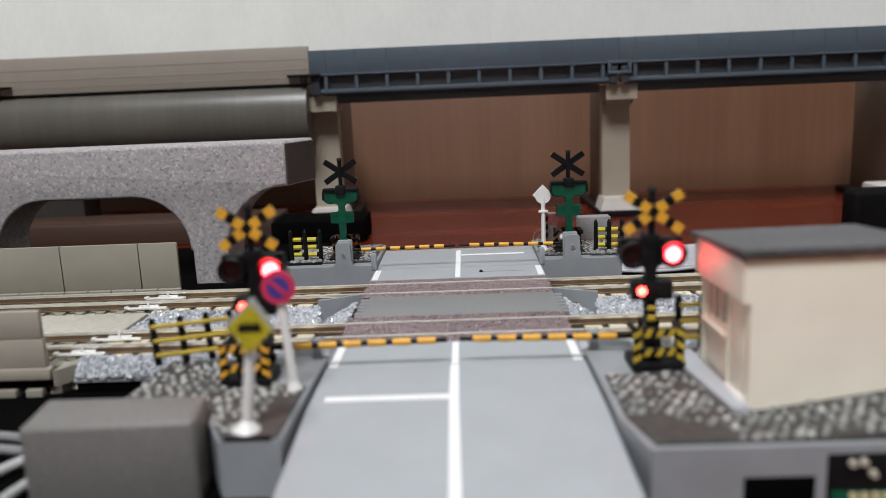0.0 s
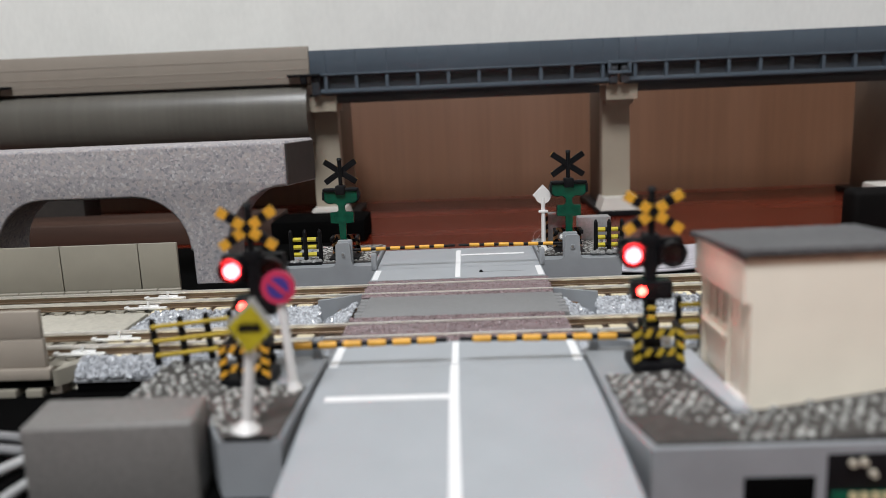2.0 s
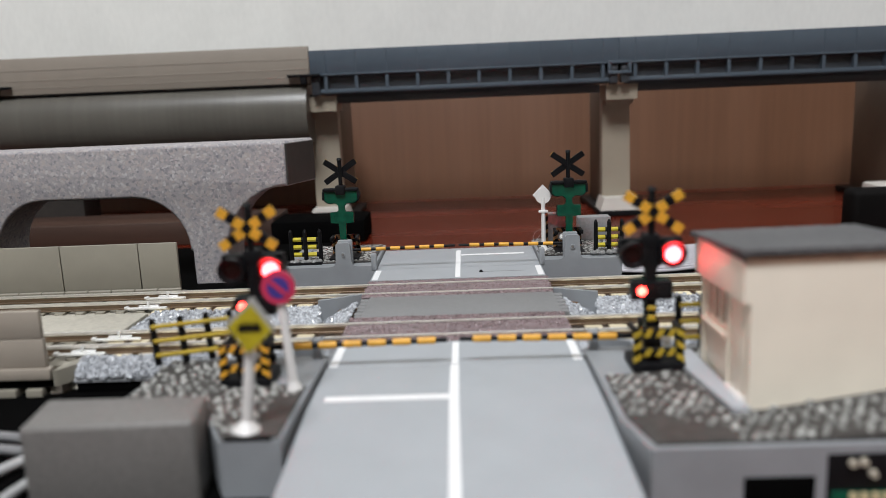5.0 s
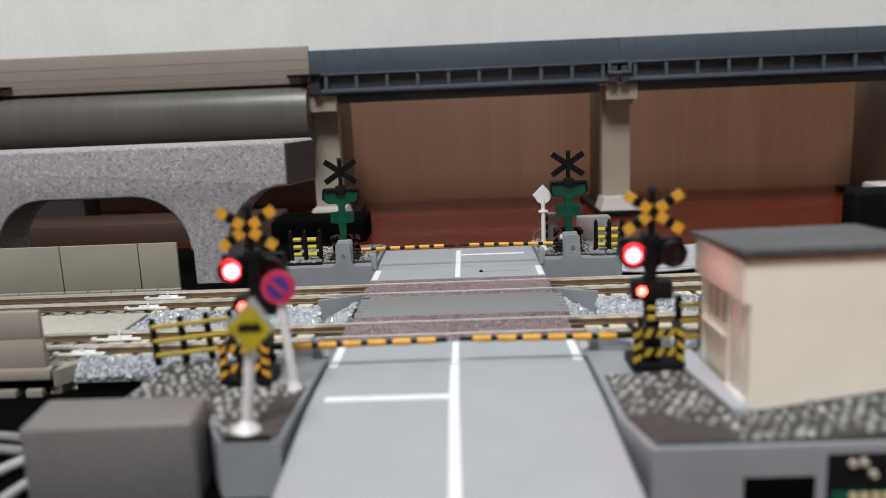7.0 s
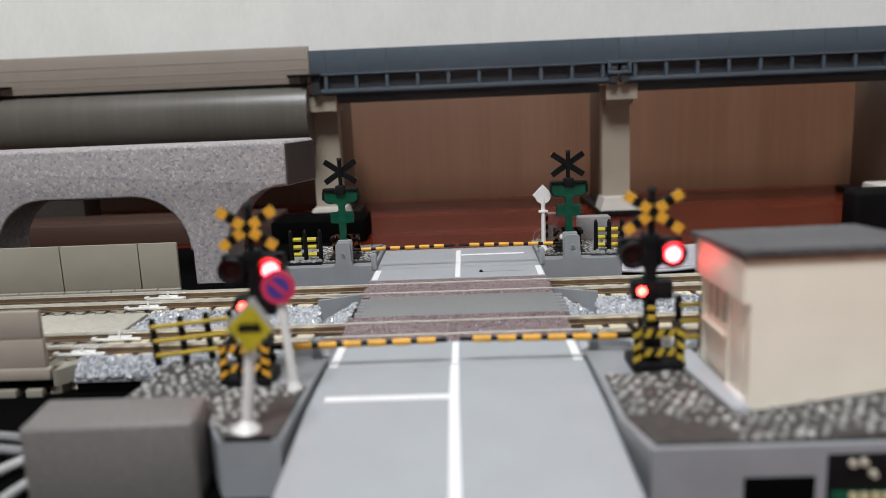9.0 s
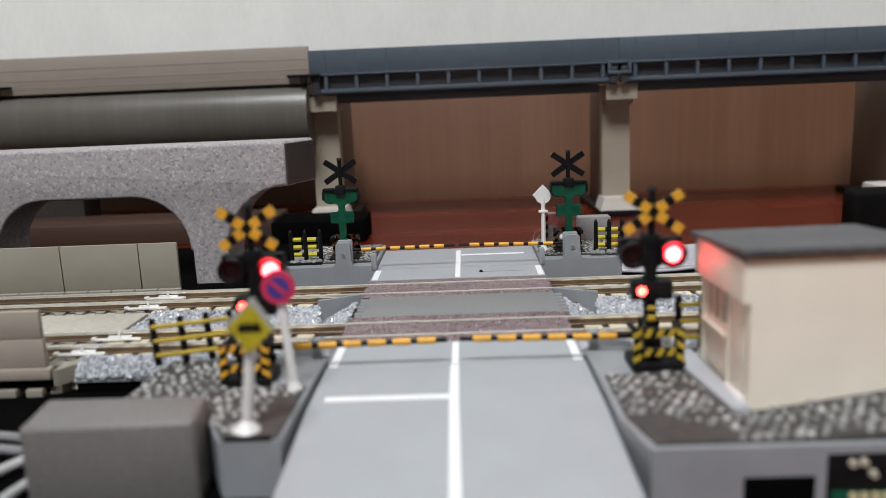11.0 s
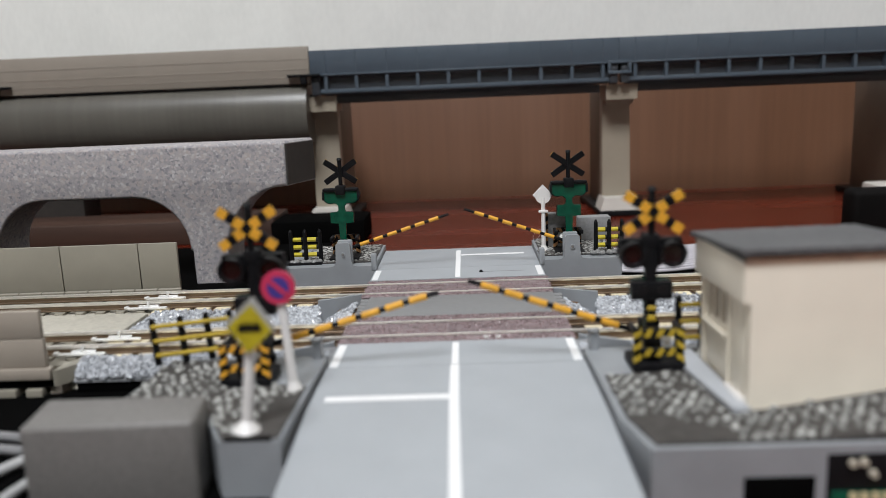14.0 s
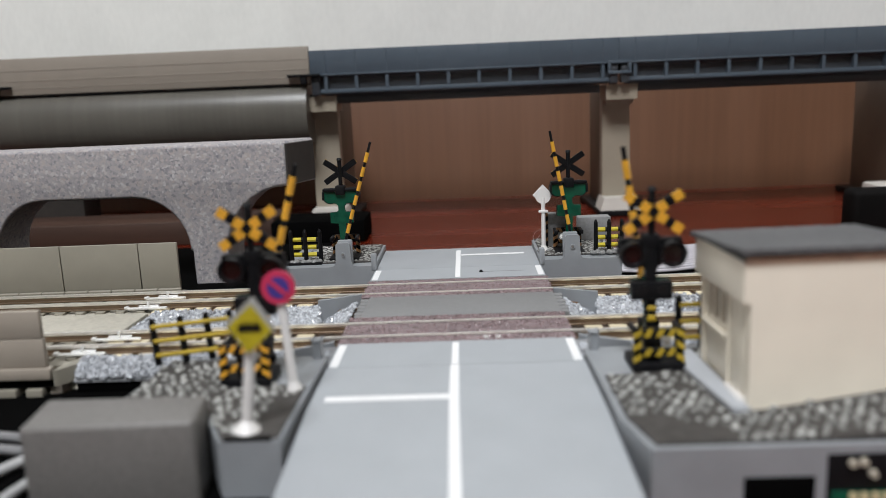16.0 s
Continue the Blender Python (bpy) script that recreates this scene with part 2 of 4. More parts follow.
# ---- viaduct at the back ----
def girder_span(x0, x1):
    g = thing("girder_bridge_span", (x0 + x1) / 2, 177, 43.5, "blue-grey plastic plate-girder railway span resting on cream piers", "bridge", "girder spans")
    h = (x1 - x0) / 2
    part("parapet", box(B(), -h + 0.04, h - 0.04, 0, 1.6, 10.8, 20.1, 0.12), M_GIRDER, g)
    part("deck", box(B(), -h + 0.2, h - 0.2, 1.7, 24, 9.2, 13, 0.2), M_GIRDERSHADE, g)
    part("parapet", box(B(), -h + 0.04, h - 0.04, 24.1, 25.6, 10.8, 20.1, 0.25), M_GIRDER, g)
    part("web", box(B(), -h + 2, h - 2, 2.5, 3.6, 2.4, 9.1), M_GIRDERSHADE, g)
    part("web", box(B(), -h + 7, h - 7, 18.8, 19.8, 2.35, 9.1), M_GIRDERSHADE, g)
    part("bottom_flange", box(B(), -h + 7, h - 7, 4.0, 19.9, -0.9, 2.3, 0.2), M_GIRDERSHADE, g)
    part("lower_rail", box(B(), -h + 2, h - 2, 0.2, 1.6, 3.2, 4.8, 0.25), M_GIRDER, g)
    part("top_rail", box(B(), -h + 1, h - 1, -0.3, 1.2, 10.2, 10.9, 0.15), M_GIRDER, g)
    rib = to_mesh("bracket", prism(B(), [(0.1, 4.7), (1.5, 4.7), (4.1, 3.0), (4.1, 10.1), (0.1, 10.1)], -0.65, 0.65, "x"), M_GIRDER)
    line = to_mesh("seam_strip", box(B(), -0.18, 0.18, -0.18, 0.1, 11, 20.2), M_GIRDER)
    n = 10
    for i in range(n):
        x = -h + 6.3 + i * (2 * h - 12.6) / (n - 1)
        shared("bracket", rib, g, x, 0, 0)
        shared("seam_strip", line, g, x, 0, 0)
    end = to_mesh("end_box", box(box(B(), -1.6, 1.6, -0.6, 4, 2.6, 9.9, 0.3), -1.2, 1.2, -0.7, 0.2, 5.6, 8.6, 0.1), M_GIRDERSHADE)
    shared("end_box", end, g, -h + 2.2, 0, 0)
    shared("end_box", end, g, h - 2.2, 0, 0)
    return g


for k in range(3):
    girder_span(-57.8 + 122.6 * k, 64.8 + 122.6 * k)
for k in range(2):
    x = 64.8 + 122.6 * k
    f = B()
    box(f, x - 4.6, x + 4.6, 175.6, 176.7, 53.6, 54.8, 0.2)
    box(f, x - 4.6, x + 4.6, 175.6, 176.7, 49.6, 50.8, 0.2)
    box(f, x - 4.6, x - 3.4, 175.6, 176.7, 50.7, 53.7, 0.1)
    box(f, x + 3.4, x + 4.6, 175.6, 176.7, 50.7, 53.7, 0.1)
    cover = thing("joint_cover", x, 176, 49.6, "blue-grey rectangular cover over the girder joint", "bridge fitting", "girder joint covers")
    bmesh.ops.translate(f, verts=f.verts, vec=(-x, -176, -49.6))
    part("frame", f, M_GIRDER, cover)
    part("opening", box(B(), -3.5, 3.5, 0.72, 0.95, 0.9, 4.2), M_MATT, cover, "black opening")


def bridge_pier(x, y=190, plinth=True):
    p = thing("bridge_pier", x, y, TABLE, "cream plastic bridge pier on a white flared plinth and black foot", "bridge pier", "bridge piers")
    part("column", prism(B(), [(-6.4, 7.5), (5.2, 7.5), (4.9, 47.5), (-6.2, 47.5)], -1, 5, "y"), M_PIER, p)
    part("back_column", box(B(), -5.0, 5.0, 5.05, 40, 2.5, 51.2, 0.3), M_PIERSHADE, p, "rear column, dark brown for the pier's shaded side")
    part("cap", prism(B(), [(-6.1, 47.6), (6.1, 47.6), (6.4, 53.6), (-6.4, 53.6)], -10, 5, "y"), M_PIER, p)
    part("corbel", prism(B(), [(-5.3, 45.4), (5.0, 45.4), (5.8, 47.55), (-5.9, 47.55)], -5.5, 0, "y"), M_PIER, p)
    part("bearing", box(box(B(), -4.5, -1.5, -9, -6, 53.65, 54.6, 0.2), 1.5, 4.5, -9, -6, 53.65, 54.6, 0.2), M_GIRDERSHADE, p)
    rim = B()
    prism(rim, [(-8.4, -9.0), (8.4, -9.0), (8.4, 5), (-8.4, 5)], 2.5, 6)
    for v in rim.verts:
        if v.co.z > 5:
            v.co.x *= 0.8
            v.co.y *= 0.95
            v.co.z = 7.6
    part("plinth", rim, M_PIERBASE if plinth else M_BLACK, p)
    part("foot", box(B(), -9, 9, -9.6, 46, 0, 2.45, 0.4), M_BLACK, p)
    return p


for k in range(3):
    bridge_pier(-54.6 + 121.0 * k , 190, k < 2)
solid("foot_block", box(B(), 133.4, 210, 124, 134, TABLE, 7.0, 2.4, 4), M_BLOCK, "black plastic foot block beside the bridge pier", "foot block", "foot blocks")
solid("plinth_block", box(B(), 161, 210, 158, 176, TABLE, 3.4, 1.2), M_PIERBASE, "white plastic plinth block behind the black foot block", "plinth block")
# Added strip hides the red table and paints its shade under the viaduct.
solid("table_shade_strip", box(B(), -190, -70.5, 150, 176, TABLE, 1.2, 0.6), M_TABLESHADE, "added dark brown strip in place of the shaded table under the viaduct", "wooden strip")
# This block also stands for the black shade spreading left under the pier.
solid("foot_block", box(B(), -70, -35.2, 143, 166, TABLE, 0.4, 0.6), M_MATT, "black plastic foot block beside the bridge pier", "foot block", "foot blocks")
# Column's dark colour holds the shade behind the arch.
solid("support_column", box(B(), -186, -162, 190, 206, TABLE, 25.9, 0.6), M_GREYBROWN, "column under the viaduct beam, dark grey-brown with its shade painted in", "column")

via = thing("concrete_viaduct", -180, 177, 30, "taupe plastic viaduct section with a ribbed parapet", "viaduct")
part("parapet", box(B(), -150, 122.1, 0, 2, 21, 35.5, 0.3), M_TAUPE, via)
part("parapet_rib", box(B(), -150, 121.5, -0.12, 0.2, 26.4, 26.8, 0.1), M_TAUPE, via)
part("parapet_rib", box(B(), -150, 121.5, -0.12, 0.2, 30.4, 30.7, 0.1), M_TAUPE, via)
part("parapet_rib", box(B(), -150, 121.5, -0.12, 0.2, 23.4, 23.7, 0.1), M_TAUPE, via)
part("deck", box(B(), -150, 121.6, 2.1, 62, 21, 25), M_TAUPE, via)
# Black strip paints the shade between the deck and the rounded beam.
part("shadow_gap_strip", box(B(), -150, 121.6, 0.4, 3, 20.35, 20.9), M_BLACK, via)
pr = []
for i in range(25):
    a = radians(90 + i * 160 / 24)
    pr.append((3.5 + 8.0 * m_.cos(a), 8.7 + 11.6 * m_.sin(a)))
pr += [(30, -4.0), (30, 20.3)]
part("rounded_beam", prism(B(), pr, -150, 120.6, "x"), M_FOAM, via, "grey rounded beam under the viaduct deck")
for bx in (-6, 119):
    f = B()
    box(f, bx - 5.5, bx + 7.5, -2.8, -0.4, 23.6, 24.5, 0.2)
    box(f, bx - 0.3, bx + 2.0, -2.4, 0.2, 20.6, 23.6, 0.2)
    part("coupling_clip", f, M_BLACK, via)

# ---- speckled stone arch ----
arch_pts = [(-200, TABLE), (-200, 33.3), (-49, 33.3), (-48.3, 32.7), (-48.3, 20.6)]
for i in range(9):
    a = radians(90 + i * 90 / 8)
    arch_pts.append((-48.5 + 18.5 * m_.cos(a), 1.6 + 19.0 * m_.sin(a)))
arch_pts += [(-67.0, TABLE), (-77.0, TABLE)]
for i in range(9):
    a = radians(0 + i * 90 / 8)
    arch_pts.append((-93.5 + 15.5 * m_.cos(a), 3.2 + 15.5 * m_.sin(a)))
for i in range(9):
    a = radians(90 + i * 90 / 8)
    arch_pts.append((-120 + 15.0 * m_.cos(a), 3.2 + 15.5 * m_.sin(a)))
arch_pts += [(-135.0, TABLE)]
arch = B()
prism(arch, arch_pts, 80, 97, "y")
bmesh.ops.bevel(arch, geom=[e for e in arch.edges if all(v.co.y < 81 and v.co.z > TABLE + 1 for v in e.verts)], offset=0.9, segments=3, affect="EDGES", profile=0.5)
for v in arch.verts:
    if v.co.y > 90 and v.co.x > -49.5:
        v.co.x += 5.0
sa = thing("stone_arch", 0, 0, 0, "speckled grey-pink stone-effect arch block with a dark end", "arch")
part("arch_body", arch, M_STONE, sa)
# Thin darker plate over the arch's right end.
part("end_plate", prism(B(), [(-48.2, 80.4), (-43.5, 96.6), (-43.1, 96.6), (-47.8, 80.4)], 20.9, 32.5), M_GREYBROWN, sa, "dark plate over the arch end")

# ---- tracks ----
def track(y, label):
    t = thing("railway_track", 0, y, -1.9, label, "railway track", "tracks")
    for ry in (0, 9):
        bm = B()
        box(bm, -260, 260, ry - 0.36, ry + 0.36, 1.2, 1.9, 0.14, 2)
        part("rail_head", bm, M_RAIL, t, "shiny nickel rail head")
        bm = B()
        box(bm, -260, 260, ry - 0.2, ry + 0.2, 0.4, 1.14)
        box(bm, -260, 260, ry - 0.75, ry + 0.75, 0.05, 0.4, 0.08, 1)
        part("rail_foot", bm, M_RAILSIDE, t)
    sl = to_mesh("sleeper", box(B(), -1.75, 1.75, -3.2, 12.2, -0.55, 0.03, 0.12, 1), M_SLEEPER)
    sl2 = to_mesh("sleeper", box(B(), -1.0, 1.0, -2.2, 11.2, -0.55, 0.03, 0.12, 1), M_SLAB)
    x = -112.0
    while x < 112:
        if not -26 < x < 26:
            shared("sleeper", sl if x > -70.5 else sl2, t, x, 0, 0)
        x += 4.8
    part("trackbed", prism(B(), [(-5.2, -2.8), (14.2, -2.8), (13.4, -0.6), (-4.4, -0.6)], -70.5, 260, "x"), M_BED, t)
    part("trackbed", prism(B(), [(-6.5, -4.6), (15.5, -4.6), (13.4, -0.6), (-4.4, -0.6)], -260, -70.6, "x"), M_SLABROUGH, t)
    return t


track(0, "near-side model railway track with nickel rails on cream sleepers")
track(33, "far-side model railway track with nickel rails on cream sleepers")


def joiner(x, y):
    j = B()
    box(j, x - 4.6, x + 4.6, y - 2.3, y - 1.3, -1.6, -1.05, 0.25)
    box(j, x - 2.4, x + 2.4, y - 1.3, y - 0.5, -1.3, -0.8, 0.2)
    box(j, x - 0.25, x + 0.25, y - 1.6, y - 0.9, -1.0, 0.1, 0.1, 1)
    tube(j, (x - 4.4, y - 2.0, -1.1), (x - 5.4, y - 2.0, -1.1), 0.55, 0.3, 10)
    solid("rail_joiner", j, M_JOINER, "bright metal rail joiner clipped on the rail foot", "rail joiner", "rail joiners")


for x, y in ((-71.5, 0), (-68.3, 9), (-71.8, 33), (-70.6, 42)):
    joiner(x, y)


def stones(n, area, z, r, name, label, mat_=None):
    """Loose ballast stones over a list of rectangles with a height function, one mesh."""
    bm = B()
    for k in range(n):
        x0, x1, y0, y1 = random.choice(area)
        x, y = random.uniform(x0, x1), random.uniform(y0, y1)
        rr = r * random.uniform(0.65, 1.25)
        mt = Matrix.Translation((x, y, z(x, y) + rr * 0.25)) @ Euler([random.uniform(0, 6.3) for _ in range(3)]).to_matrix().to_4x4() @ Matrix.Diagonal((rr, rr * 0.8, rr * 0.7, 1))
        vs = [bm.verts.new(mt @ Vector(c)) for c in ((1, 0, 0), (-1, 0, 0), (0, 1, 0), (0, -1, 0), (0, 0, 1), (0, 0, -1), (0.62, 0.62, 0.55), (-0.62, -0.6, 0.55))]
        for a, b, c in ((0, 2, 6), (2, 4, 6), (4, 0, 6), (2, 1, 4), (1, 3, 7), (3, 4, 7), (4, 1, 7), (3, 0, 4), (2, 0, 5), (1, 2, 5), (3, 1, 5), (0, 3, 5)):
            bm.faces.new((vs[a], vs[b], vs[c]))
    ob = new(name, to_mesh(name, bm, mat_ or M_BALLAST, smooth=False))
    return tagged(ob, label, "ballast", kind="stuff")


bed = B()
prism(bed, [(13, -1.9), (29, -1.9), (29, -5), (13, -5)], 33.5, 260, "x")
prism(bed, [(13, -1.9), (29, -1.9), (29, -5), (13, -5)], -69.8, -33.5, "x")
prism(bed, [(-33.4, 13), (-28.6, 13), (-31.25, 26.5), (-31.25, 29), (-33.4, 29)], -5, -1.9)
prism(bed, [(33.4, 13), (29.1, 13), (31.25, 26.5), (31.25, 29), (33.4, 29)], -5, -1.9)
prism(bed, [(-3.6, -1.9), (-5, -1.9), (-8.0, -4.4), (-8.0, -4.8), (-3.6, -4.8)], -70.4, -24, "x")
prism(bed, [(-3.6, -1.9), (-5, -1.9), (-9.2, -5.3), (-9.2, -6.5), (-3.6, -6.5)], 24, 260, "x")
solid("ballast_bed", bed, M_BALLBASE, "grey ballast shoulder between the two tracks", "ballast", kind="structure")
prism_low = prism(B(), [(12.6, -5.4), (29.6, -5.4), (29.6, -6.4), (12.6, -6.4)], -31.6, 31.6, "x")
solid("ballast_floor", prism_low, M_BALLBASE, "low grey floor between the tracks under the deck", "ballast", kind="structure")
stones(6400, [(-68.8, -56, 12.5, 29), (-68.8, -46, 12.5, 29), (-46, -31.9, 12.5, 29), (-46, -31.9, 12.5, 29), (31.9, 44, 12.5, 29), (31.9, 60, 12.5, 29), (31.9, 80, 12.5, 29)] + [(-31.9, -31.2, 20, 29), (-31.9, -30.3, 16, 24), (-31.9, -29.2, 12.5, 18), (31.2, 31.9, 20, 29), (30.4, 31.9, 16, 24), (29.6, 31.9, 12.5, 18)], lambda x, y: -1.9, 0.62, "ballast_stones", "glittering grey ballast stones between the two tracks")
stones(1500, [(-30.4, -22.6, 13, 27.5), (23.6, 31.0, 13, 27.5)], lambda x, y: -1.0 - (abs(x) - 22.6) * 0.56, 0.66, "ballast_stones", "glittering grey ballast stones heaped against the crossing deck")
stones(2300, [(-70.3, -26, -8.0, -3.6)], lambda x, y: -1.7 + (y + 5) * 0.8 if y < -5 else -1.7, 0.62, "ballast_stones", "glittering grey ballast stones on the embankment slope")
stones(1100, [(26, 75, -9.0, -3.6)], lambda x, y: -1.7 + (y + 5) * 0.8 if y < -5 else -1.7, 0.6, "ballast_stones", "glittering grey ballast stones on the embankment slope")
solid("ballast_bed", box(box(B(), -25, -21.75, -14.9, -5.0, -6, -0.4, 0.2), 21.75, 25, -14.9, -5.0, -6, -0.4, 0.2), M_BALLBASE, "grey filling beside the crossing plate", "ballast", kind="structure")
stones(90, [(-24.6, -22.1, -14.7, -8), (22.1, 24.0, -14.7, -8)], lambda x, y: -0.35, 0.5, "ballast_stones", "glittering grey ballast stones caught beside the crossing plate")
stones(900, [(-60, -26, 45.5, 50), (26, 75, 45.5, 50)], lambda x, y: -1.8 - (y - 46) * 0.85, 0.6, "ballast_stones", "glittering grey ballast stones on the far slope")

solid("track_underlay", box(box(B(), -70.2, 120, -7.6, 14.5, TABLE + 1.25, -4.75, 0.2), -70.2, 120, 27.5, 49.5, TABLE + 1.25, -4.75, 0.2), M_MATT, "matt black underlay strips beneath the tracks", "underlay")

# ---- beige viaduct track section beside the crossing ----
vt = thing("viaduct_track_base", -150, 21, TABLE, "beige plastic double-track viaduct base with parapets", "viaduct")
part("slab", box(B(), -120, 82, -21, 29, 1.5, 3.4, 0.3), M_SLAB, vt)
part("median_bed", box(B(), -120, 79.2, -8.2, 8.2, 3.5, 6.3, 0.6), M_SLABROUGH, vt, "rough beige bed between the tracks")
for a in range(7):
    part("parapet", box(B(), -51.0 + 20.1 * a, (-31.12 + 20.1 * a) if a < 6 else 79.4, 28.6, 29.6, 6.0, 18.65, 0.15), M_SLAB, vt)
for a in range(20):
    part("parapet_lip", box(B(), -40 + 6.0 * a, -34.15 + 6.0 * a, 27.4, 28.5, 6.0, 7.1, 0.2, 1), M_SLAB, vt)
part("parapet_foot", box(B(), -120, 79.9, 27.6, 31, 4.6, 5.95, 0.3), M_SLAB, vt)
part("parapet", box(B(), -120, 75.2, -30, -28.8, 12.15, 17.3, 0.15), M_TAUPELIGHT, vt)
part("parapet", box(B(), -120, 75.4, -30.05, -28.8, 6.65, 12.05, 0.15), M_TAUPELIGHT, vt)
part("parapet_foot", box(B(), -120, 76.2, -30.5, -28.6, 4.4, 6.6, 0.25), M_TAUPELIGHT, vt)
# Black box fills the slot below the parapet, painting its shade.
part("shadow_gap", box(B(), -120, 76.0, -29.6, -21.2, 2.75, 4.35), M_MATT, vt, "black box for the shade in the slot under the parapet")
for a, b in ((50.0, 60.0), (62.0, 69.3), (71.0, 74.2)):
    part("foot", box(B(), a, b, -30.4, -25, 0.0, 2.6, 0.3), M_SLAB, vt)
part("corner_chamfer", prism(B(), [(76.6, -30.4), (77.6, -30.0), (83.2, -21.5), (83.2, -17), (80, -17)], 3.2, 6.2), M_SLAB, vt)
part("corner_skirt", prism(B(), [(75.0, -29.0), (77.0, -28.6), (82.4, -20.5), (80, -18)], 0.0, 3.1), M_TAUPE, vt)

# Added board: matt black for the shade on the table beneath the tracks.
solid("black_board", box(B(), -260, -23, -75, 52, TABLE + 0.01, TABLE + 1.2, 0.3), M_MATT, "added matt black board for the shade on the table under the tracks", "board")

# Added board blacks out the table, for the shade beneath the arch.
solid("black_board", box(B(), -260, -47, 52.2, 140, TABLE + 0.01, TABLE + 0.9, 0.3), M_MATT, "added matt black board for the shaded table under the stone arch", "board")
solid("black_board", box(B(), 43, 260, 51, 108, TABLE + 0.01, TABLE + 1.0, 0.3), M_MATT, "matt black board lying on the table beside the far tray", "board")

# ---- road ----
def skew(y):
    """The ramp swings slightly aside towards its foot."""
    return max(0.0, -30 - y) * 0.014


road = thing("road", 0, 0, 0, "smooth light-grey plastic road with white markings over the crossing", "road", kind="structure")
part("road_plate", prism(B(), [(-5.0, -6), (-5.0, 0), (-17.8, 0), (-17.8, -6)], -21.6, 21.6, "x"), M_ROAD, road)
rp = B()
prism(rp, [(-17.95, -8), (-17.95, 0.0), (-38, -0.1), (-62, -2.0), (-95, -4.8), (-120, -7.6), (-120, -8)], -21.7, 21.7, "x")
for v in rp.verts:
    v.co.x += skew(v.co.y)
part("road_ramp", rp, M_ROAD, road)
part("road_plate", prism(B(), [(45.4, -6), (45.4, 0), (58.0, 0), (58.0, -6)], -21.6, 21.6, "x"), M_ROAD, road)
part("road_plate", prism(B(), [(58.1, -8), (58.1, 0), (83.5, 0), (110, -8)], -21.4, 21.4, "x"), M_ROAD, road)


def z_road(y):
    if y > -17.9:
        return 0.0
    for (a, za), (b, zb) in zip([(-17.95, 0.0), (-38, -0.1), (-62, -2.0), (-95, -4.8)], [(-38, -0.1), (-62, -2.0), (-95, -4.8), (-120, -7.6)]):
        if b <= y <= a:
            return za + (zb - za) * (a - y) / (a - b)
    return -7.6


def mark(name, pts, ys):
    """A painted strip: x0, x1 along the given stretch of y, lying on the road."""
    bm = B()
    prev = None
    for y in ys:
        row = []
        for x, dz in ((pts[0], -0.02), (pts[0], 0.06), (pts[1], 0.06), (pts[1], -0.02)):
            row.append(bm.verts.new((x + skew(y), y, z_road(y) + dz)))
        if prev:
            for k in range(3):
                bm.faces.new((prev[k], row[k], row[k + 1], prev[k + 1]))
        prev = row
    bmesh.ops.recalc_face_normals(bm, faces=bm.faces)
    return part(name, bm, M_MARK, road, "white painted line")


mark("centre_line", (-0.60, 0.58), [-6.0, -17.8])
mark("centre_line", (-0.80, 0.68), [-18.0, -24, -31, -38, -46, -54, -62, -78, -95, -119])
mark("stop_line", (-19.6, -0.8), [-31.0, -33.0])
mark("centre_line", (-0.65, 0.65), [46.2, 58.0, 80.0])
mark("stop_line", (0.8, 18.4), [72.4, 74.4])
for sx in (-1, 1):
    for y0, y1 in ((-5.7, -17.6), (46.2, 56.5)):
        bm = B()
        a, b = (19.9 * sx, 21.3 * sx)
        prism(bm, [(a, y0), (b, y0), (b, y1), (a, y1)], 0.0, 0.07)
        part("edge_line", bm, M_MARK, road, "white painted line")


def plank_strip(y0, y1, x, z):
    n = max(1, round((y1 - y0) / 2.4))
    for i in range(n):
        a = y0 + (y1 - y0) * i / n
        b = y0 + (y1 - y0) * (i + 1) / n
        for j in range(2):
            xa = -x + 2 * x * j / 2
            part("plank", box(B(), xa + 0.01, xa + x - 0.01, a + 0.05, b - 0.05, -1.8, z + random.uniform(-0.05, 0.04), 0.1, 1), M_PLANK, cross_)


cross_ = thing("crossing_deck", 0, 0, 0, "dark red-brown planked deck with a grey rubber middle panel", "level crossing", kind="structure")
plank_strip(-4.9, -0.9, 22.0, -0.15)
plank_strip(0.9, 8.1, 22.0, -0.15)
plank_strip(9.9, 13.0, 21.8, -0.15)
plank_strip(29.6, 32.1, 21.8, -0.15)
plank_strip(33.9, 41.1, 21.8, -0.15)
plank_strip(42.9, 45.2, 21.8, -0.15)
stones(4200, [(-22, 22, -4.7, -1.0), (-22, 22, 1.0, 8.0), (-22, 22, 10, 12.9), (-22, 22, 29.7, 32), (-22, 22, 34, 41), (-22, 22, 43, 45)], lambda x, y: -0.2, 0.24, "deck_grit", "glittering red-brown grit on the crossing deck", M_GRIT)
part("middle_panel", box(B(), -19.9, 21.6, 13.1, 29.5, -2, -0.1, 0.2), M_PANEL, cross_, "dark grey rubber panel")
tooth = to_mesh("edge_tooth", box(B(), -1.2, 1.2, -0.95, 0.95, -2, -0.35, 0.15, 1), M_PANEL)
for sx in (-1, 1):
    for k in range(6):
        shared("edge_tooth", tooth, cross_, 0.85 + sx * (21.2 + 0.25 * (k % 2)), 14.6 + k * 2.7, 0)
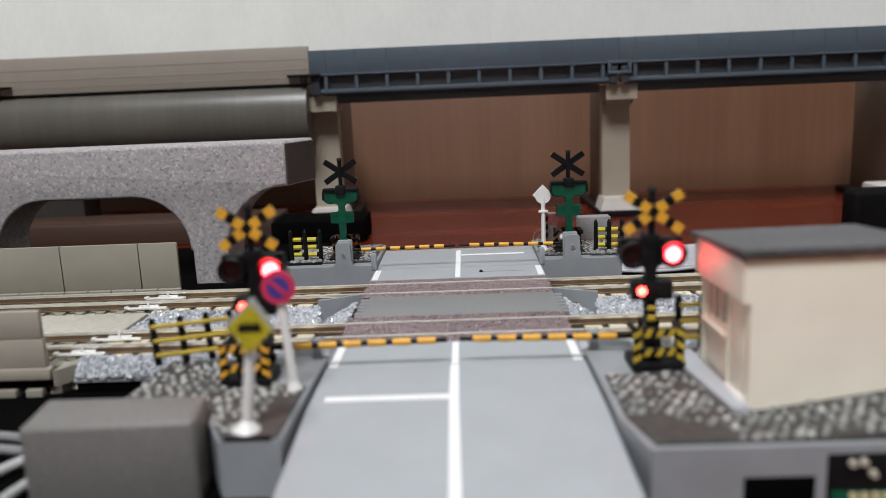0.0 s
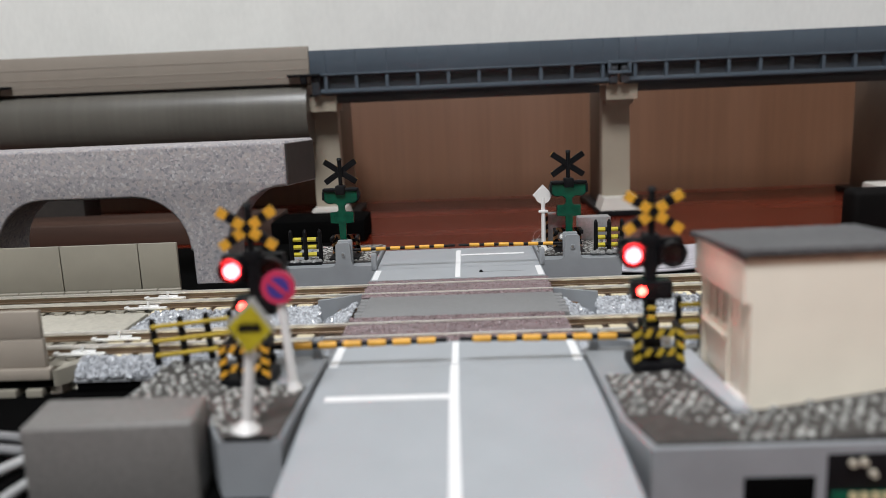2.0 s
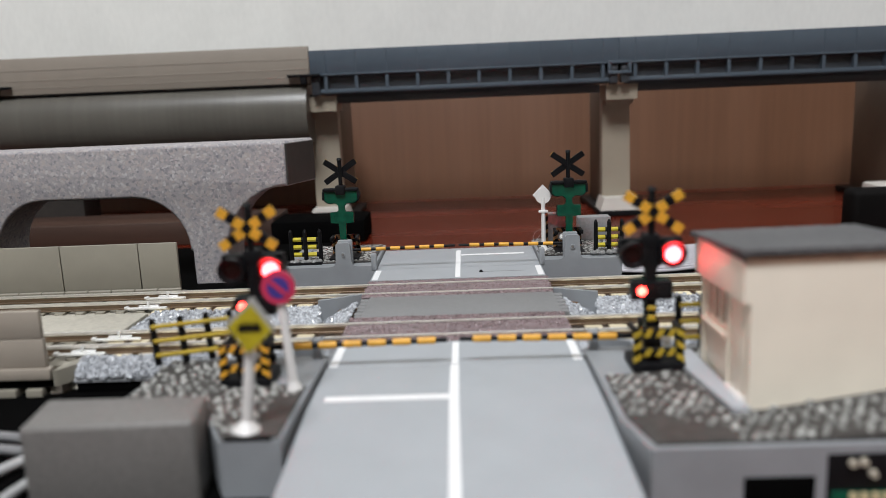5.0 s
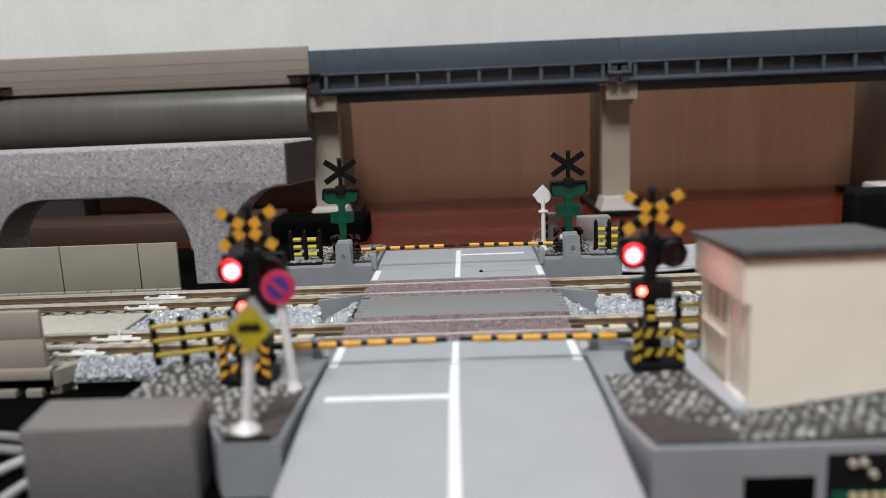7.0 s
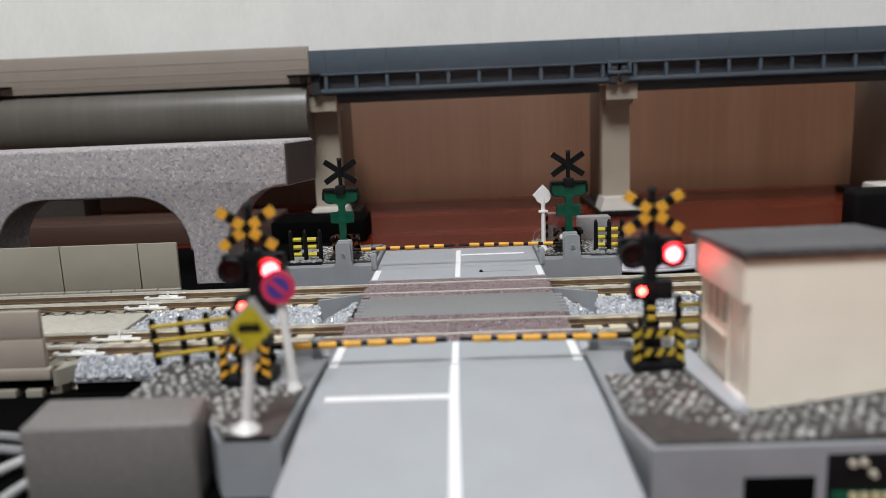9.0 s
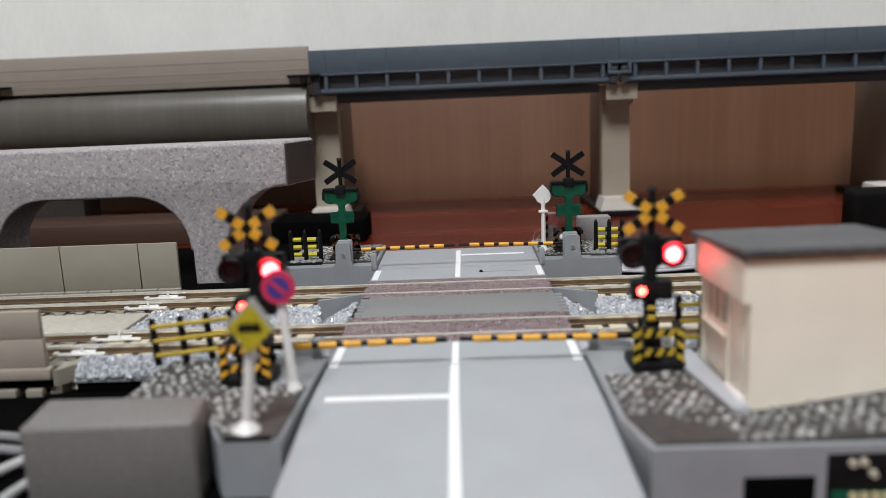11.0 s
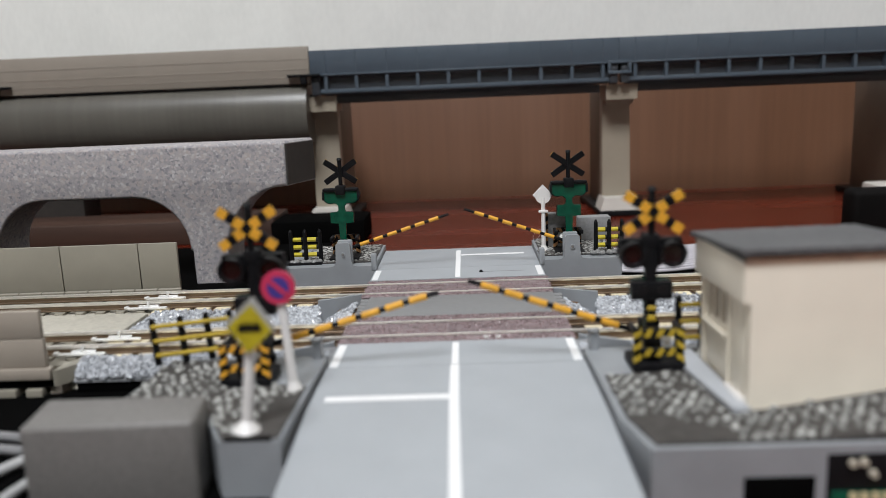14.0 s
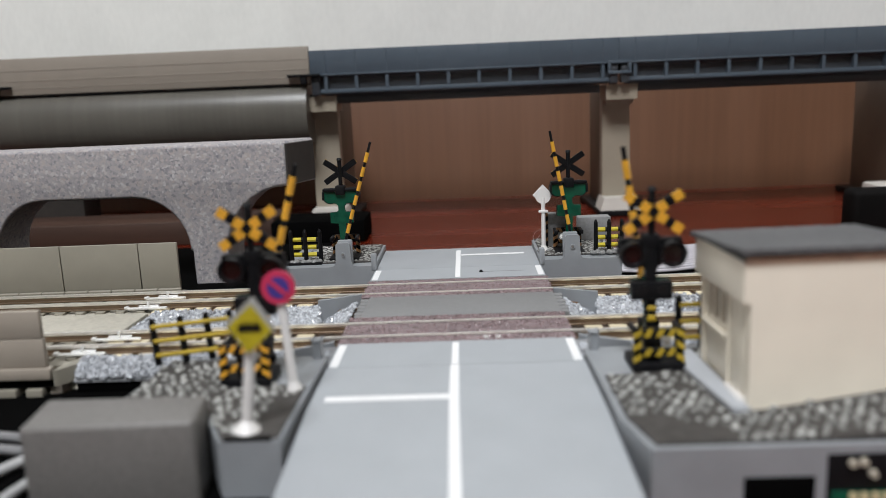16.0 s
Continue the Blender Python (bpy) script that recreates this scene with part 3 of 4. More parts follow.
for sx in (-1, 1):
    for (xa, ya), (xb, yb) in (((21.9, 31.0), (31.2, 26.6)), ((22.6, -4.2), (31.0, -9.2))):
        bm = B()
        prism(bm, [(sx * xa, ya), (sx * xb, yb), (sx * xb, yb + 1.0), (sx * xa, ya + 1.0)], -5.8, 0.2)
        solid("guard_wing", bm, M_TRAY, "grey plastic guard wing slanting away from the crossing deck", "guard wing", "guard wings")


# ---- trays beside the road, with tar sheet and cobbles ----
def tray(name, pts, pad, top=1.3, near=None, seed=1, label="grey plastic crossing tray with dark tar sheet and pale cobbles", skip=None, cob=(1.7, 1.42), flat=1.0, rise=None, jitter=0.28):
    t = thing(name, 0, 0, 0, label, "base tray", "crossing trays")
    part("tray_body", prism(B(), pts, TABLE, top), M_TRAY, t)
    sheet = B()
    prism(sheet, pad, top + 0.02, top + 0.35)
    if rise:
        for cut in range(24):
            bmesh.ops.bisect_plane(sheet, geom=list(sheet.verts) + list(sheet.edges) + list(sheet.faces), plane_co=(37 + cut * 2.4, 0, 0), plane_no=(1, 0, 0))
        for cut in range(5):
            bmesh.ops.bisect_plane(sheet, geom=list(sheet.verts) + list(sheet.edges) + list(sheet.faces), plane_co=(0, -51 + cut * 3, 0), plane_no=(0, 1, 0))
        for v in sheet.verts:
            if v.co.z > top + 0.2:
                v.co.z += rise(v.co.x, v.co.y)
    part("tar_sheet", sheet, M_TAR, t, "dark tar-coloured sheet")
    rnd = random.Random(seed)
    xs = [p[0] for p in pad]
    ys = [p[1] for p in pad]

    def inside(x, y):
        hit = False
        for (xa, ya), (xb, yb) in zip(pad, pad[1:] + pad[:1]):
            if (ya > y) != (yb > y) and x < (xb - xa) * (y - ya) / (yb - ya) + xa:
                hit = not hit
        return hit
    shapes = []
    for k in range(5):
        bm = B()
        a = cob[0] * (0.33 + 0.05 * k / 4)
        b = cob[1] * (0.36 + 0.06 * (4 - k) / 4)
        ring = [(m_.cos(q) * a * rnd.uniform(0.85, 1.1), m_.sin(q) * b * rnd.uniform(0.85, 1.1)) for q in [i * 6.2832 / 7 for i in range(7)]]
        lo = [bm.verts.new((x, y, -0.1)) for x, y in ring]
        mid = [bm.verts.new((x * 0.95, y * 0.95, 0.22 * flat)) for x, y in ring]
        hi = [bm.verts.new((x * 0.6, y * 0.6, 0.42 * flat)) for x, y in ring]
        for i in range(7):
            j = (i + 1) % 7
            bm.faces.new((lo[i], lo[j], mid[j], mid[i]))
            bm.faces.new((mid[i], mid[j], hi[j], hi[i]))
        bm.faces.new(hi)
        shapes.append(to_mesh("cobble", bm, M_COBBLE))
    far = B()
    count = 0
    y = min(ys) + 0.7
    row = 0
    while y < max(ys) - 0.4:
        x = min(xs) + 0.6 + (cob[0] / 2 if row % 2 else 0)
        while x < max(xs) - 0.4:
            px, py = x + rnd.uniform(-jitter, jitter), y + rnd.uniform(-jitter, jitter)
            if inside(px, py) and not (skip and skip(px, py)) and rnd.random() > 0.17:
                me = rnd.choice(shapes)
                turn = rnd.uniform(-60, 60)
                if near and near(px, py) and count < 290:
                    shared("cobble", me, t, px, py, top + 0.35 + (rise(px, py) if rise else 0), turn, rnd.uniform(0.62, 1.2))
                    count += 1
                else:
                    mt = pose(px, py, top + 0.35 + (rise(px, py) if rise else 0), 0, 0, turn)
                    vs = [far.verts.new(mt @ (v.co / MM)) for v in me.vertices]
                    for p in me.polygons:
                        far.faces.new([vs[i] for i in p.vertices])
            x += cob[0]
        y += cob[1]
        row += 1
    if len(far.verts):
        tagged(part("cobbles", far, M_COBBLE, t), kind="stuff")
    else:
        far.free()
    return t


def tray_posts(t, sx, y, s, tall=True, at=21.9):
    """Grey gate post with a pin hole, the low road-side post and a front lip."""
    if tall:
        gate_post(t, sx, y, s)
    bm = B()
    box(bm, sx * at - 0.7, sx * at + 0.7, y - s * 0.2, y + s * 1.8, 0, 4.4, 0.3)
    part("low_post", bm, M_TRAY, t)


def gate_post(t, sx, y, s):
    bm = B()
    prism(bm, [(sx * 29.8 - 3.6, 1.28), (sx * 29.8 + 3.6, 1.28), (sx * 29.8 + 2.5, 1.6), (sx * 29.8 + 2.05, 2.5), (sx * 29.8 + 1.85, 7.2), (sx * 29.8 + 1.4, 7.6), (sx * 29.8 - 1.4, 7.6), (sx * 29.8 - 1.85, 7.2), (sx * 29.8 - 2.05, 2.5), (sx * 29.8 - 2.5, 1.6)], min(y - s * 0.02, y + s * 1.2), max(y - s * 0.02, y + s * 1.2), "y")
    box(bm, sx * 29.4 - 1.9, sx * 29.4 + 1.9, y + s * 1.6, y + s * 2.8, 0.9, 8.1, 0.35)
    box(bm, sx * 29.6 - 1.6, sx * 29.6 + 1.6, y + s * 1.0, y + s * 1.8, 0.9, 6.4, 0.1)
    part("gate_post", bm, M_TRAY, t)
    bm = B()
    tube(bm, (sx * 29.8, y - s * 0.3, 4.6), (sx * 29.8, y + s * 0.5, 4.6), 0.6, seg=14)
    part("pin", bm, M_TRAY, t)
    part("pin_core", tube(B(), (sx * 29.8, y - s * 0.36, 4.6), (sx * 29.8, y, 4.6), 0.36, seg=12), M_BOX, t)


tl = tray("crossing_tray", [(-44.0, 57), (-21.6, 57), (-21.6, 86), (-46.0, 86), (-46.0, 60)], [(-42.3, 61.5), (-22.3, 61.5), (-22.3, 85.6), (-42.3, 85.6)], seed=3, cob=(1.5, 1.15), flat=0.45)
tray_posts(tl, -1, 57, 1)
tr = tray("crossing_tray", [(21.6, 57), (42.5, 57), (42.5, 86), (21.6, 86)], [(22.3, 61.5), (42.3, 61.5), (42.3, 85.6), (22.3, 85.6)], seed=4, cob=(1.5, 1.15), flat=0.45)
tray_posts(tr, 1, 57, 1)
nl = tray("crossing_tray", [(-21.95, -15), (-48.5, -15), (-50, -33), (-45.5, -37.4), (-35.9, -38.0), (-30.7, -48.7), (-22.4, -48.7)],
          [(-22.7, -29.8), (-29, -29.2), (-36, -27.5), (-36, -17), (-48.2, -16.5), (-49.4, -32.6), (-45.2, -36.9), (-35.6, -37.6), (-30.4, -48.4), (-22.8, -48.4)], seed=5, near=lambda x, y: y < -14,
          skip=lambda x, y: x > -26.5 and y < -34, jitter=0.5)
part("sheet_edge", box(B(), -29.9, -23.6, -48.78, -48.3, 1.2, 1.72, 0.08, 1), M_MATT, nl, "dark cut edge of the tar sheet")
tray_posts(nl, -1, -14.8, -1, False, 23.4)
nr = tray("crossing_tray", [(21.95, -15), (95, -15), (95, -54.6), (24.2, -54.6), (22.3, -45)],
          [(23.0, -29.5), (29, -29.0), (36, -27.5), (36, -18), (94.6, -18), (94.6, -53.6), (25.0, -53.6), (23.1, -45)], seed=6, near=lambda x, y: x < 60 and (y < -44 or x < 40),
          skip=lambda x, y: y < -44.5 - (36 - x) * 0.0 and x < 35 and y < -44 + (x - 26) * -0.75 or (38 < x and -44.5 < y < -24) or (36 < x < 39 and -45 < y < -18),
          rise=lambda x, y: min(3.0, max(0.0, x - 41) * (0.055 + 0.075 * max(0.0, min(1.0, (y + 53) / 9)))) if y < -38 else 0.0)
tray_posts(nr, 1, -14.8, -1, False, 23.4)
part("front_slot", box(B(), 35.3, 43.9, -54.75, -54.4, -8, -2.65, 0.1), M_MATT, nr, "black rectangular slot")
part("circuit_recess", box(B(), 45.2, 60, -54.72, -54.4, -8, 0.15, 0.1), M_BLACK, nr, "dark recess")
part("circuit_board", box(B(), 45.6, 60, -55.2, -54.75, -8, -4.6, 0.1), M_GREEN, nr, "green circuit board")
for k in range(7):
    part("pin_header", box(B(), 47.6 + k * 1.32, 48.45 + k * 1.32, -55.9, -55.25, -7.2, -4.5, 0.15), M_SOLDER, nr)
for x, z in ((48.1, -1.0), (49.4, -0.9), (50.6, -2.4), (53.2, -1.1), (55.2, -2.2)):
    part("solder_joint", tube(B(), (x, -55.4, z), (x, -54.7, z), 0.42, 0.55, 10), M_BEAD, nr)


# ---- crossing signals ----
def crossing_signal(x, y, rz, sink=0.0, aside=0.0, stripe=None):
    s = thing("crossing_signal", x, y, 1.65 - sink, "black and yellow level-crossing signal with crossbuck and twin red lamps", "crossing signal", "crossing signals", rz=rz)
    part("pole", tube(B(), (0, 0, 0.2), (0, 0, 27.4), 0.55, seg=12), M_BLACK, s)
    part("front_plate", box(B(), -0.8, 0.8, -0.5, 0.6, 2.8, 19.5, 0.15, 1), M_BLACK, s)
    bm = B()
    for z0, z1 in ((7.0, 7.9), (8.7, 9.4)):
        box(bm, -0.65, 0.65, -0.75, 0.5, z0, z1, 0.1, 1)
    part("pole_band", bm, M_OCHRE, s)
    part("pole_cap", tube(B(), (0, 0, 27.3), (0, 0, 27.9), 0.8, 0.5, 12), M_BLACK, s)
    for sg in (-1, 1):
        arm = B()
        box(arm, -5.1, 5.1, -0.35, 0.35, -0.78, 0.78, 0.08, 1)
        bmesh.ops.rotate(arm, verts=arm.verts, matrix=Matrix.Rotation(sg * radians(34), 3, "Y"))
        bmesh.ops.translate(arm, verts=arm.verts, vec=(0, -0.9 - 0.1 * sg, 24.1))
        a = part("crossbuck_board", arm, M_BLACK, s)
        for u in (-4.35, -1.5, 1.5, 4.35):
            q = B()
            box(q, u - 0.78, u + 0.78, -0.5, -0.3, -0.77, 0.77, 0.06, 1)
            bmesh.ops.rotate(q, verts=q.verts, matrix=Matrix.Rotation(sg * radians(34), 3, "Y"))
            bmesh.ops.translate(q, verts=q.verts, vec=(0, -0.95 - 0.1 * sg, 24.1))
            part("yellow_patch", q, M_YELLOW, a)
    # green circuit board that carries the lamps
    bd = B()
    prism(bd, [(-3.6, 16.0), (-1.5, 15.9), (-0.85, 15.3), (-0.85, 14.0), (-1.3, 13.5), (-3.1, 13.4), (-3.1, 10.6), (-1.0, 10.4), (-0.7, 3.0), (0.7, 3.0), (1.0, 10.4), (3.1, 10.6), (3.1, 13.4), (1.3, 13.5), (0.85, 14.0), (0.85, 15.3), (1.5, 15.9), (3.6, 16.0), (4.4, 16.8), (4.6, 19.0), (-4.6, 19.0), (-4.4, 16.8)], 0.62, 1.35, "y")
    part("circuit_board", bd, M_GREEN, s, "green circuit board")
    cv = B()
    prism(cv, [(-3.8, 15.9), (-1.6, 15.7), (-0.8, 15.0), (-0.8, 3.0), (0.8, 3.0), (0.8, 15.0), (1.6, 15.7), (3.8, 15.9), (4.7, 17.0), (4.7, 19.0), (-4.7, 19.0), (-4.7, 17.0)], 0.2, 0.6, "y")
    part("front_cover", cv, M_BLACK, s)
    pd = B()
    for px, pz in ((-3.4, 17.6), (3.4, 17.6), (-2.2, 12.2), (2.2, 12.2), (0, 18.2)):
        tube(pd, (px, 1.3, pz), (px, 1.6, pz), 0.28, seg=8)
    part("solder_dots", pd, M_GREEN, s)
    rim = B()
    box(rim, -4.8, 4.8, -0.2, 1.9, 19.05, 19.9, 0.3)
    box(rim, -5.0, -4.4, -0.2, 1.9, 16.8, 19.1, 0.25)
    box(rim, 4.4, 5.0, -0.2, 1.9, 16.8, 19.1, 0.25)
    box(rim, -1.3, 1.3, -0.6, 2.2, 18.2, 20.6, 0.3)
    part("lamp_bar", rim, M_BLACK, s)
    bulbs = []
    for sx in (-1, 1):
        cx, cz = sx * 3.0, 17.6
        hd = B()
        n = 24
        rings = []
        for ry, rr in ((0.55, 2.0), (-1.5, 2.12), (-1.55, 1.55), (-0.95, 1.36)):
            rings.append([hd.verts.new((cx + rr * m_.cos(q), ry - (0.9 if rr > 1.9 and m_.sin(q) > 0 and ry < 0 else 0) * max(0, m_.sin(q)), cz + rr * m_.sin(q))) for q in [i * 6.28318 / n for i in range(n)]])
        for ra, rb in zip(rings, rings[1:]):
            for i in range(n):
                hd.faces.new((ra[i], ra[(i + 1) % n], rb[(i + 1) % n], rb[i]))
        hd.faces.new(rings[0])
        bmesh.ops.recalc_face_normals(hd, faces=hd.faces)
        h = part("lamp_hood", hd, M_BLACKGLOSS, s, "black round lamp hood")
        ln = B()
        tube(ln, (cx, -0.92, cz), (cx, -0.72, cz), 1.35, seg=24)
        part("lens", ln, M_LENS, h, "dark red lens")
        bl = B()
        tube(bl, (0, -0.35, 0), (0, 0.0, 0), 1.22, 1.26, seg=24)
        n_rim = len(bl.faces)
        tube(bl, (0, -0.45, 0), (0, -0.36, 0), 0.44, 0.36, seg=20)
        bl.faces.ensure_lookup_table()
        for f in bl.faces[n_rim:]:
            f.material_index = 1
        b = part("bulb", bl, M_GLOW, h, "glowing red lamp")
        b.data.materials.append(M_GLOWCORE)
        bulbs.append((b, cx, cz))
    db = B()
    box(db, -3.15, 3.15, -1.1, 0.5, 10.4, 13.3, 0.25)
    d = part("direction_box", db, M_BLACK, s, "black direction indicator box")
    lx, lz = (-1.7, 12.0)
    ln = B()
    tube(ln, (lx, -1.22, lz), (lx, -1.1, lz), 0.95, seg=16)
    tube(ln, (-lx, -1.22, lz), (-lx, -1.1, lz), 0.95, seg=16)
    part("indicator_lens", ln, M_BLACKGLOSS, d)
    bl = B()
    tube(bl, (0, -0.3, 0), (0, 0.0, 0), 0.72, 0.6, seg=16)
    n_rim = len(bl.faces)
    tube(bl, (0, -0.38, 0), (0, -0.31, 0), 0.24, 0.2, seg=14)
    bl.faces.ensure_lookup_table()
    for f in bl.faces[n_rim:]:
        f.material_index = 1
    b3 = part("indicator_bulb", bl, M_GLOWSMALL, d, "glowing red indicator lamp")
    b3.data.materials.append(M_GLOWSMALLCORE)
    # striped guard frame and black foot, a little aside of the pole
    gf = B()
    box(gf, -3.8, -2.7, -2.9, -2.1, 1.3, 6.6, 0.15, 1)
    box(gf, 2.7, 3.8, -2.9, -2.1, 1.3, 6.6, 0.15, 1)
    box(gf, -3.8, 3.8, -2.9, -2.1, 5.3, 6.6, 0.15, 1)
    box(gf, -3.8, 3.8, -2.9, -2.1, 2.3, 3.5, 0.15, 1)
    box(gf, -3.8, -3.0, -2.2, 2.0, 5.4, 6.5, 0.15, 1)
    box(gf, 3.0, 3.8, -2.2, 2.0, 5.4, 6.5, 0.15, 1)
    bmesh.ops.translate(gf, verts=gf.verts, vec=(aside, -0.8, 0))
    g = part("guard_frame", gf, M_BLACK, s, "black guard frame with yellow slanting stripes")
    for u, lean in ((-3.25, 1), (3.25, -1)):
        for z in (2.0, 3.9, 5.8):
            st = B()
            prism(st, [(aside + u - 0.57, z - 0.7 * lean * 0.5 - 0.42), (aside + u + 0.57, z + 0.35 * lean - 0.42), (aside + u + 0.57, z + 0.35 * lean + 0.5), (aside + u - 0.57, z - 0.35 * lean + 0.5)], -3.8, -2.8, "y")
            part("stripe", st, stripe or M_OCHRE, g)
    for z0, z1 in ((5.35, 6.55), (2.35, 3.45)):
        for u in (-1.7, 0.1, 1.8):
            st = B()
            prism(st, [(aside + u - 0.7, z0), (aside + u + 0.15, z0), (aside + u + 0.8, z1), (aside + u - 0.05, z1)], -3.8, -2.8, "y")
            part("stripe", st, stripe or M_OCHRE, g)
    ft = B()
    box(ft, aside - 4.0, aside + 4.0, -4.1, 3.0, -0.36, 1.2, 0.25)
    part("foot", ft, M_BLACK, s)
    part("relay", box(B(), aside - 1.9, aside + 0.9, -1.6, 1.6, 1.25, 5.0, 0.3), M_BLACKGLOSS, s)
    part("connector", tube(tube(B(), (aside + 1.5, -2.0, 4.3), (aside + 1.5, -1.2, 4.3), 0.85, seg=10), (aside + 1.5, -1.2, 4.3), (aside + 1.5, 0.6, 4.3), 0.5, seg=8), M_JOINER, s, "bright metal wire connector")
    return bulbs, b3


signals = [crossing_signal(-30.4, -26.0, 0, aside=-1.6, stripe=M_YELLOW), crossing_signal(30.9, -24.6, 0, aside=0.5), crossing_signal(-30.8, 67, 180, 0.6, stripe=M_REARSHADE), crossing_signal(30.1, 67, 180, 0.9, stripe=M_REARSHADE)]


# ---- gates ----


def gate(x, y, sgn, reach, pivot, tip, amber, step, thick=1.0):
    """Gate machine at the road's side; its arm reaches over the road by sgn along x, with amber bands counted from its black tip."""
    g = thing("crossing_gate", x, y, 1.6, "black gate machine with a black and amber striped barrier arm", "crossing gate", "crossing gates")
    bm = B()
    box(bm, -1.6, 1.6, 0.6, 3.0, 0, 4.9, 0.3)
    box(bm, sgn * 1.0 - 1.6, sgn * 1.0 + 1.6, -1.4, 0.6, 0, pivot - 1.0, 0.25)
    tube(bm, (0, -0.9, pivot), (0, 0.7, pivot), 1.2, seg=16)
    part("machine", bm, M_BLACK, g)
    a = B()
    tube(a, (-sgn * 2.4, 0, 0), (sgn * reach, 0, 0), 0.52 * thick, 0.40 * thick, seg=12)
    box(a, -1.1, 1.1, -0.6, 0.6, -1.0, 0.9, 0.25)
    arm = part("barrier_arm", a, M_BLACK, g, "black barrier arm with amber stripes")
    arm.matrix_basis = pose(0, 0, pivot * MM)
    for k in range(6):
        u = reach - tip - amber - step * k
        st = B()
        tube(st, (sgn * u, 0, 0), (sgn * (u + amber), 0, 0), 0.62 * thick, 0.60 * thick, seg=12)
        part("amber_stripe", st, M_YELLOW, arm)
    return arm, pivot


arms = [gate(-32.7, -17.8, 1, 31.6, 2.3, 2.0, 3.0, 4.15), gate(32.5, -17.8, -1, 31.6, 2.35, 2.2, 3.0, 4.15),
        gate(-30.2, 60.2, 1, 29.5, 3.5, 2.8, 2.6, 3.85, 0.82), gate(30.2, 60.2, -1, 29.8, 3.3, 2.8, 2.6, 3.85, 0.82)]


# ---- fences ----
def fence(pts, h, mat_rail, label, thick=0.75, off=-0.5, tilt=0.0):
    x0, y0 = pts[0]
    f = thing("striped_fence", x0, y0, 1.65, label, "fence", "striped fences")
    f.matrix_basis = f.matrix_basis @ pose(0, 0, 0, 0, -tilt, 0)
    rail_zs = (0.22, 0.53, 0.84) if off < 0 else (0.24, 0.49, 0.74)
    for (xa, ya) in pts:
        part("post", tube(B(), (xa - x0, ya - y0, 0), (xa - x0, ya - y0, h), thick * 0.8, thick * 0.7, 10), M_BLACK, f)
        if off > 0:
            part("post_tip", tube(B(), (xa - x0, ya - y0, h), (xa - x0, ya - y0, h + 0.7), thick * 0.7, thick * 0.3, 10), M_BLACK, f)
    for (xa, ya), (xb, yb) in zip(pts, pts[1:]):
        for r in rail_zs:
            rb = B()
            p, q = Vector((xa - x0, ya - y0 + off, h * r)), Vector((xb - x0, yb - y0 + off, h * r))
            tube(rb, p, q, thick * (0.55 if off < 0 else 0.8), seg=8)
            bar = part("rail", rb, mat_rail, f)
            if off > 0:
                cuff = B()
                tube(cuff, p + (q - p) * 0.72, q, thick * 0.84, seg=8)
                part("rail_cuff", cuff, M_BLACK, bar)
    return f


fence([(-49.9, -18.3), (-45.3, -17.8), (-41.0, -17.3), (-37.2, -16.8)], 8.0, M_OCHRE, "black-posted fence with ochre-yellow rails beside the track", tilt=3.5)
fence([(36.9, -18.2), (40.8, -18.0), (44.8, -18.0)], 9.0, M_OCHRE, "black-posted fence with ochre-yellow rails beside the hut")
fence([(-44.6, 63.3), (-40.7, 63.0), (-36.7, 63.0)], 8.2, M_LEMON, "black-posted fence with yellow rails on the far tray", off=0.6)
fence([(36.6, 62.2), (40.1, 62.2), (43.4, 62.2)], 8.2, M_LEMON, "black-posted fence with yellow rails on the far tray", off=0.6)
fp = B()
box(fp, -46.6, -36.2, 60.6, 64.6, 1.2, 2.0, 0.2)
solid("fence_base", fp, M_BLACK, "black plastic fence base strip on the tray", "fence base")


# dried blobs of clear glue round the feet of the far fences
for gx0, gx1, gy in ((-44.6, -36.6, 62.0), (35.4, 44.0, 61.0)):
    gl = B()
    for i in range(46):
        c = Matrix.Translation((random.uniform(gx0, gx1), gy + random.uniform(-0.9, 0.9), 2.0))
        bmesh.ops.create_icosphere(gl, subdivisions=2, radius=random.uniform(0.25, 0.65), matrix=c @ Matrix.Diagonal((1.2, 1.0, random.uniform(0.5, 1.3), 1)))
    solid("glue_blobs", gl, M_GLUE, "dried whitish glue blobs round the fence feet", "glue", "glue blobs", kind="stuff")

for gx, gy, n, spread in ((23.4, 67.6, 16, 1.6), (-24.0, -31.4, 9, 1.3)):
    gl = B()
    for i in range(n):
        c = Matrix.Translation((gx + random.uniform(-spread, spread), gy + random.uniform(-0.9, 0.9), 1.75))
        bmesh.ops.create_icosphere(gl, subdivisions=2, radius=random.uniform(0.25, 0.6), matrix=c @ Matrix.Diagonal((1.2, 1.0, random.uniform(0.5, 0.9), 1)))
    solid("glue_blobs", gl, M_GLUE, "dried whitish glue blobs round a sign foot", "glue", "glue blobs", kind="stuff")

# ---- road signs ----
def sign_post(s, h, r, foot=1.3):
    part("post", tube(B(), (0, 0, 0), (0, 0, h), r, r * 0.9, 14), M_WHITE, s)
    part("foot", tube(B(), (0, 0, 0), (0, 0, 1.4), foot, r, 16), M_WHITE, s)


s1 = thing("warning_sign", -27.4, -46.2, 1.7, "yellow diamond level-crossing warning sign on a white post", "road sign")
s1.matrix_basis = s1.matrix_basis @ pose(0, 0, 0, 0, 7.0, 0)
sign_post(s1, 13.8, 0.74, 1.95)
bm = B()
prism(bm, [(-3.0, 14.9), (0.3, 11.0), (3.6, 14.9), (0.3, 18.7)], -1.6, -0.9, "y")
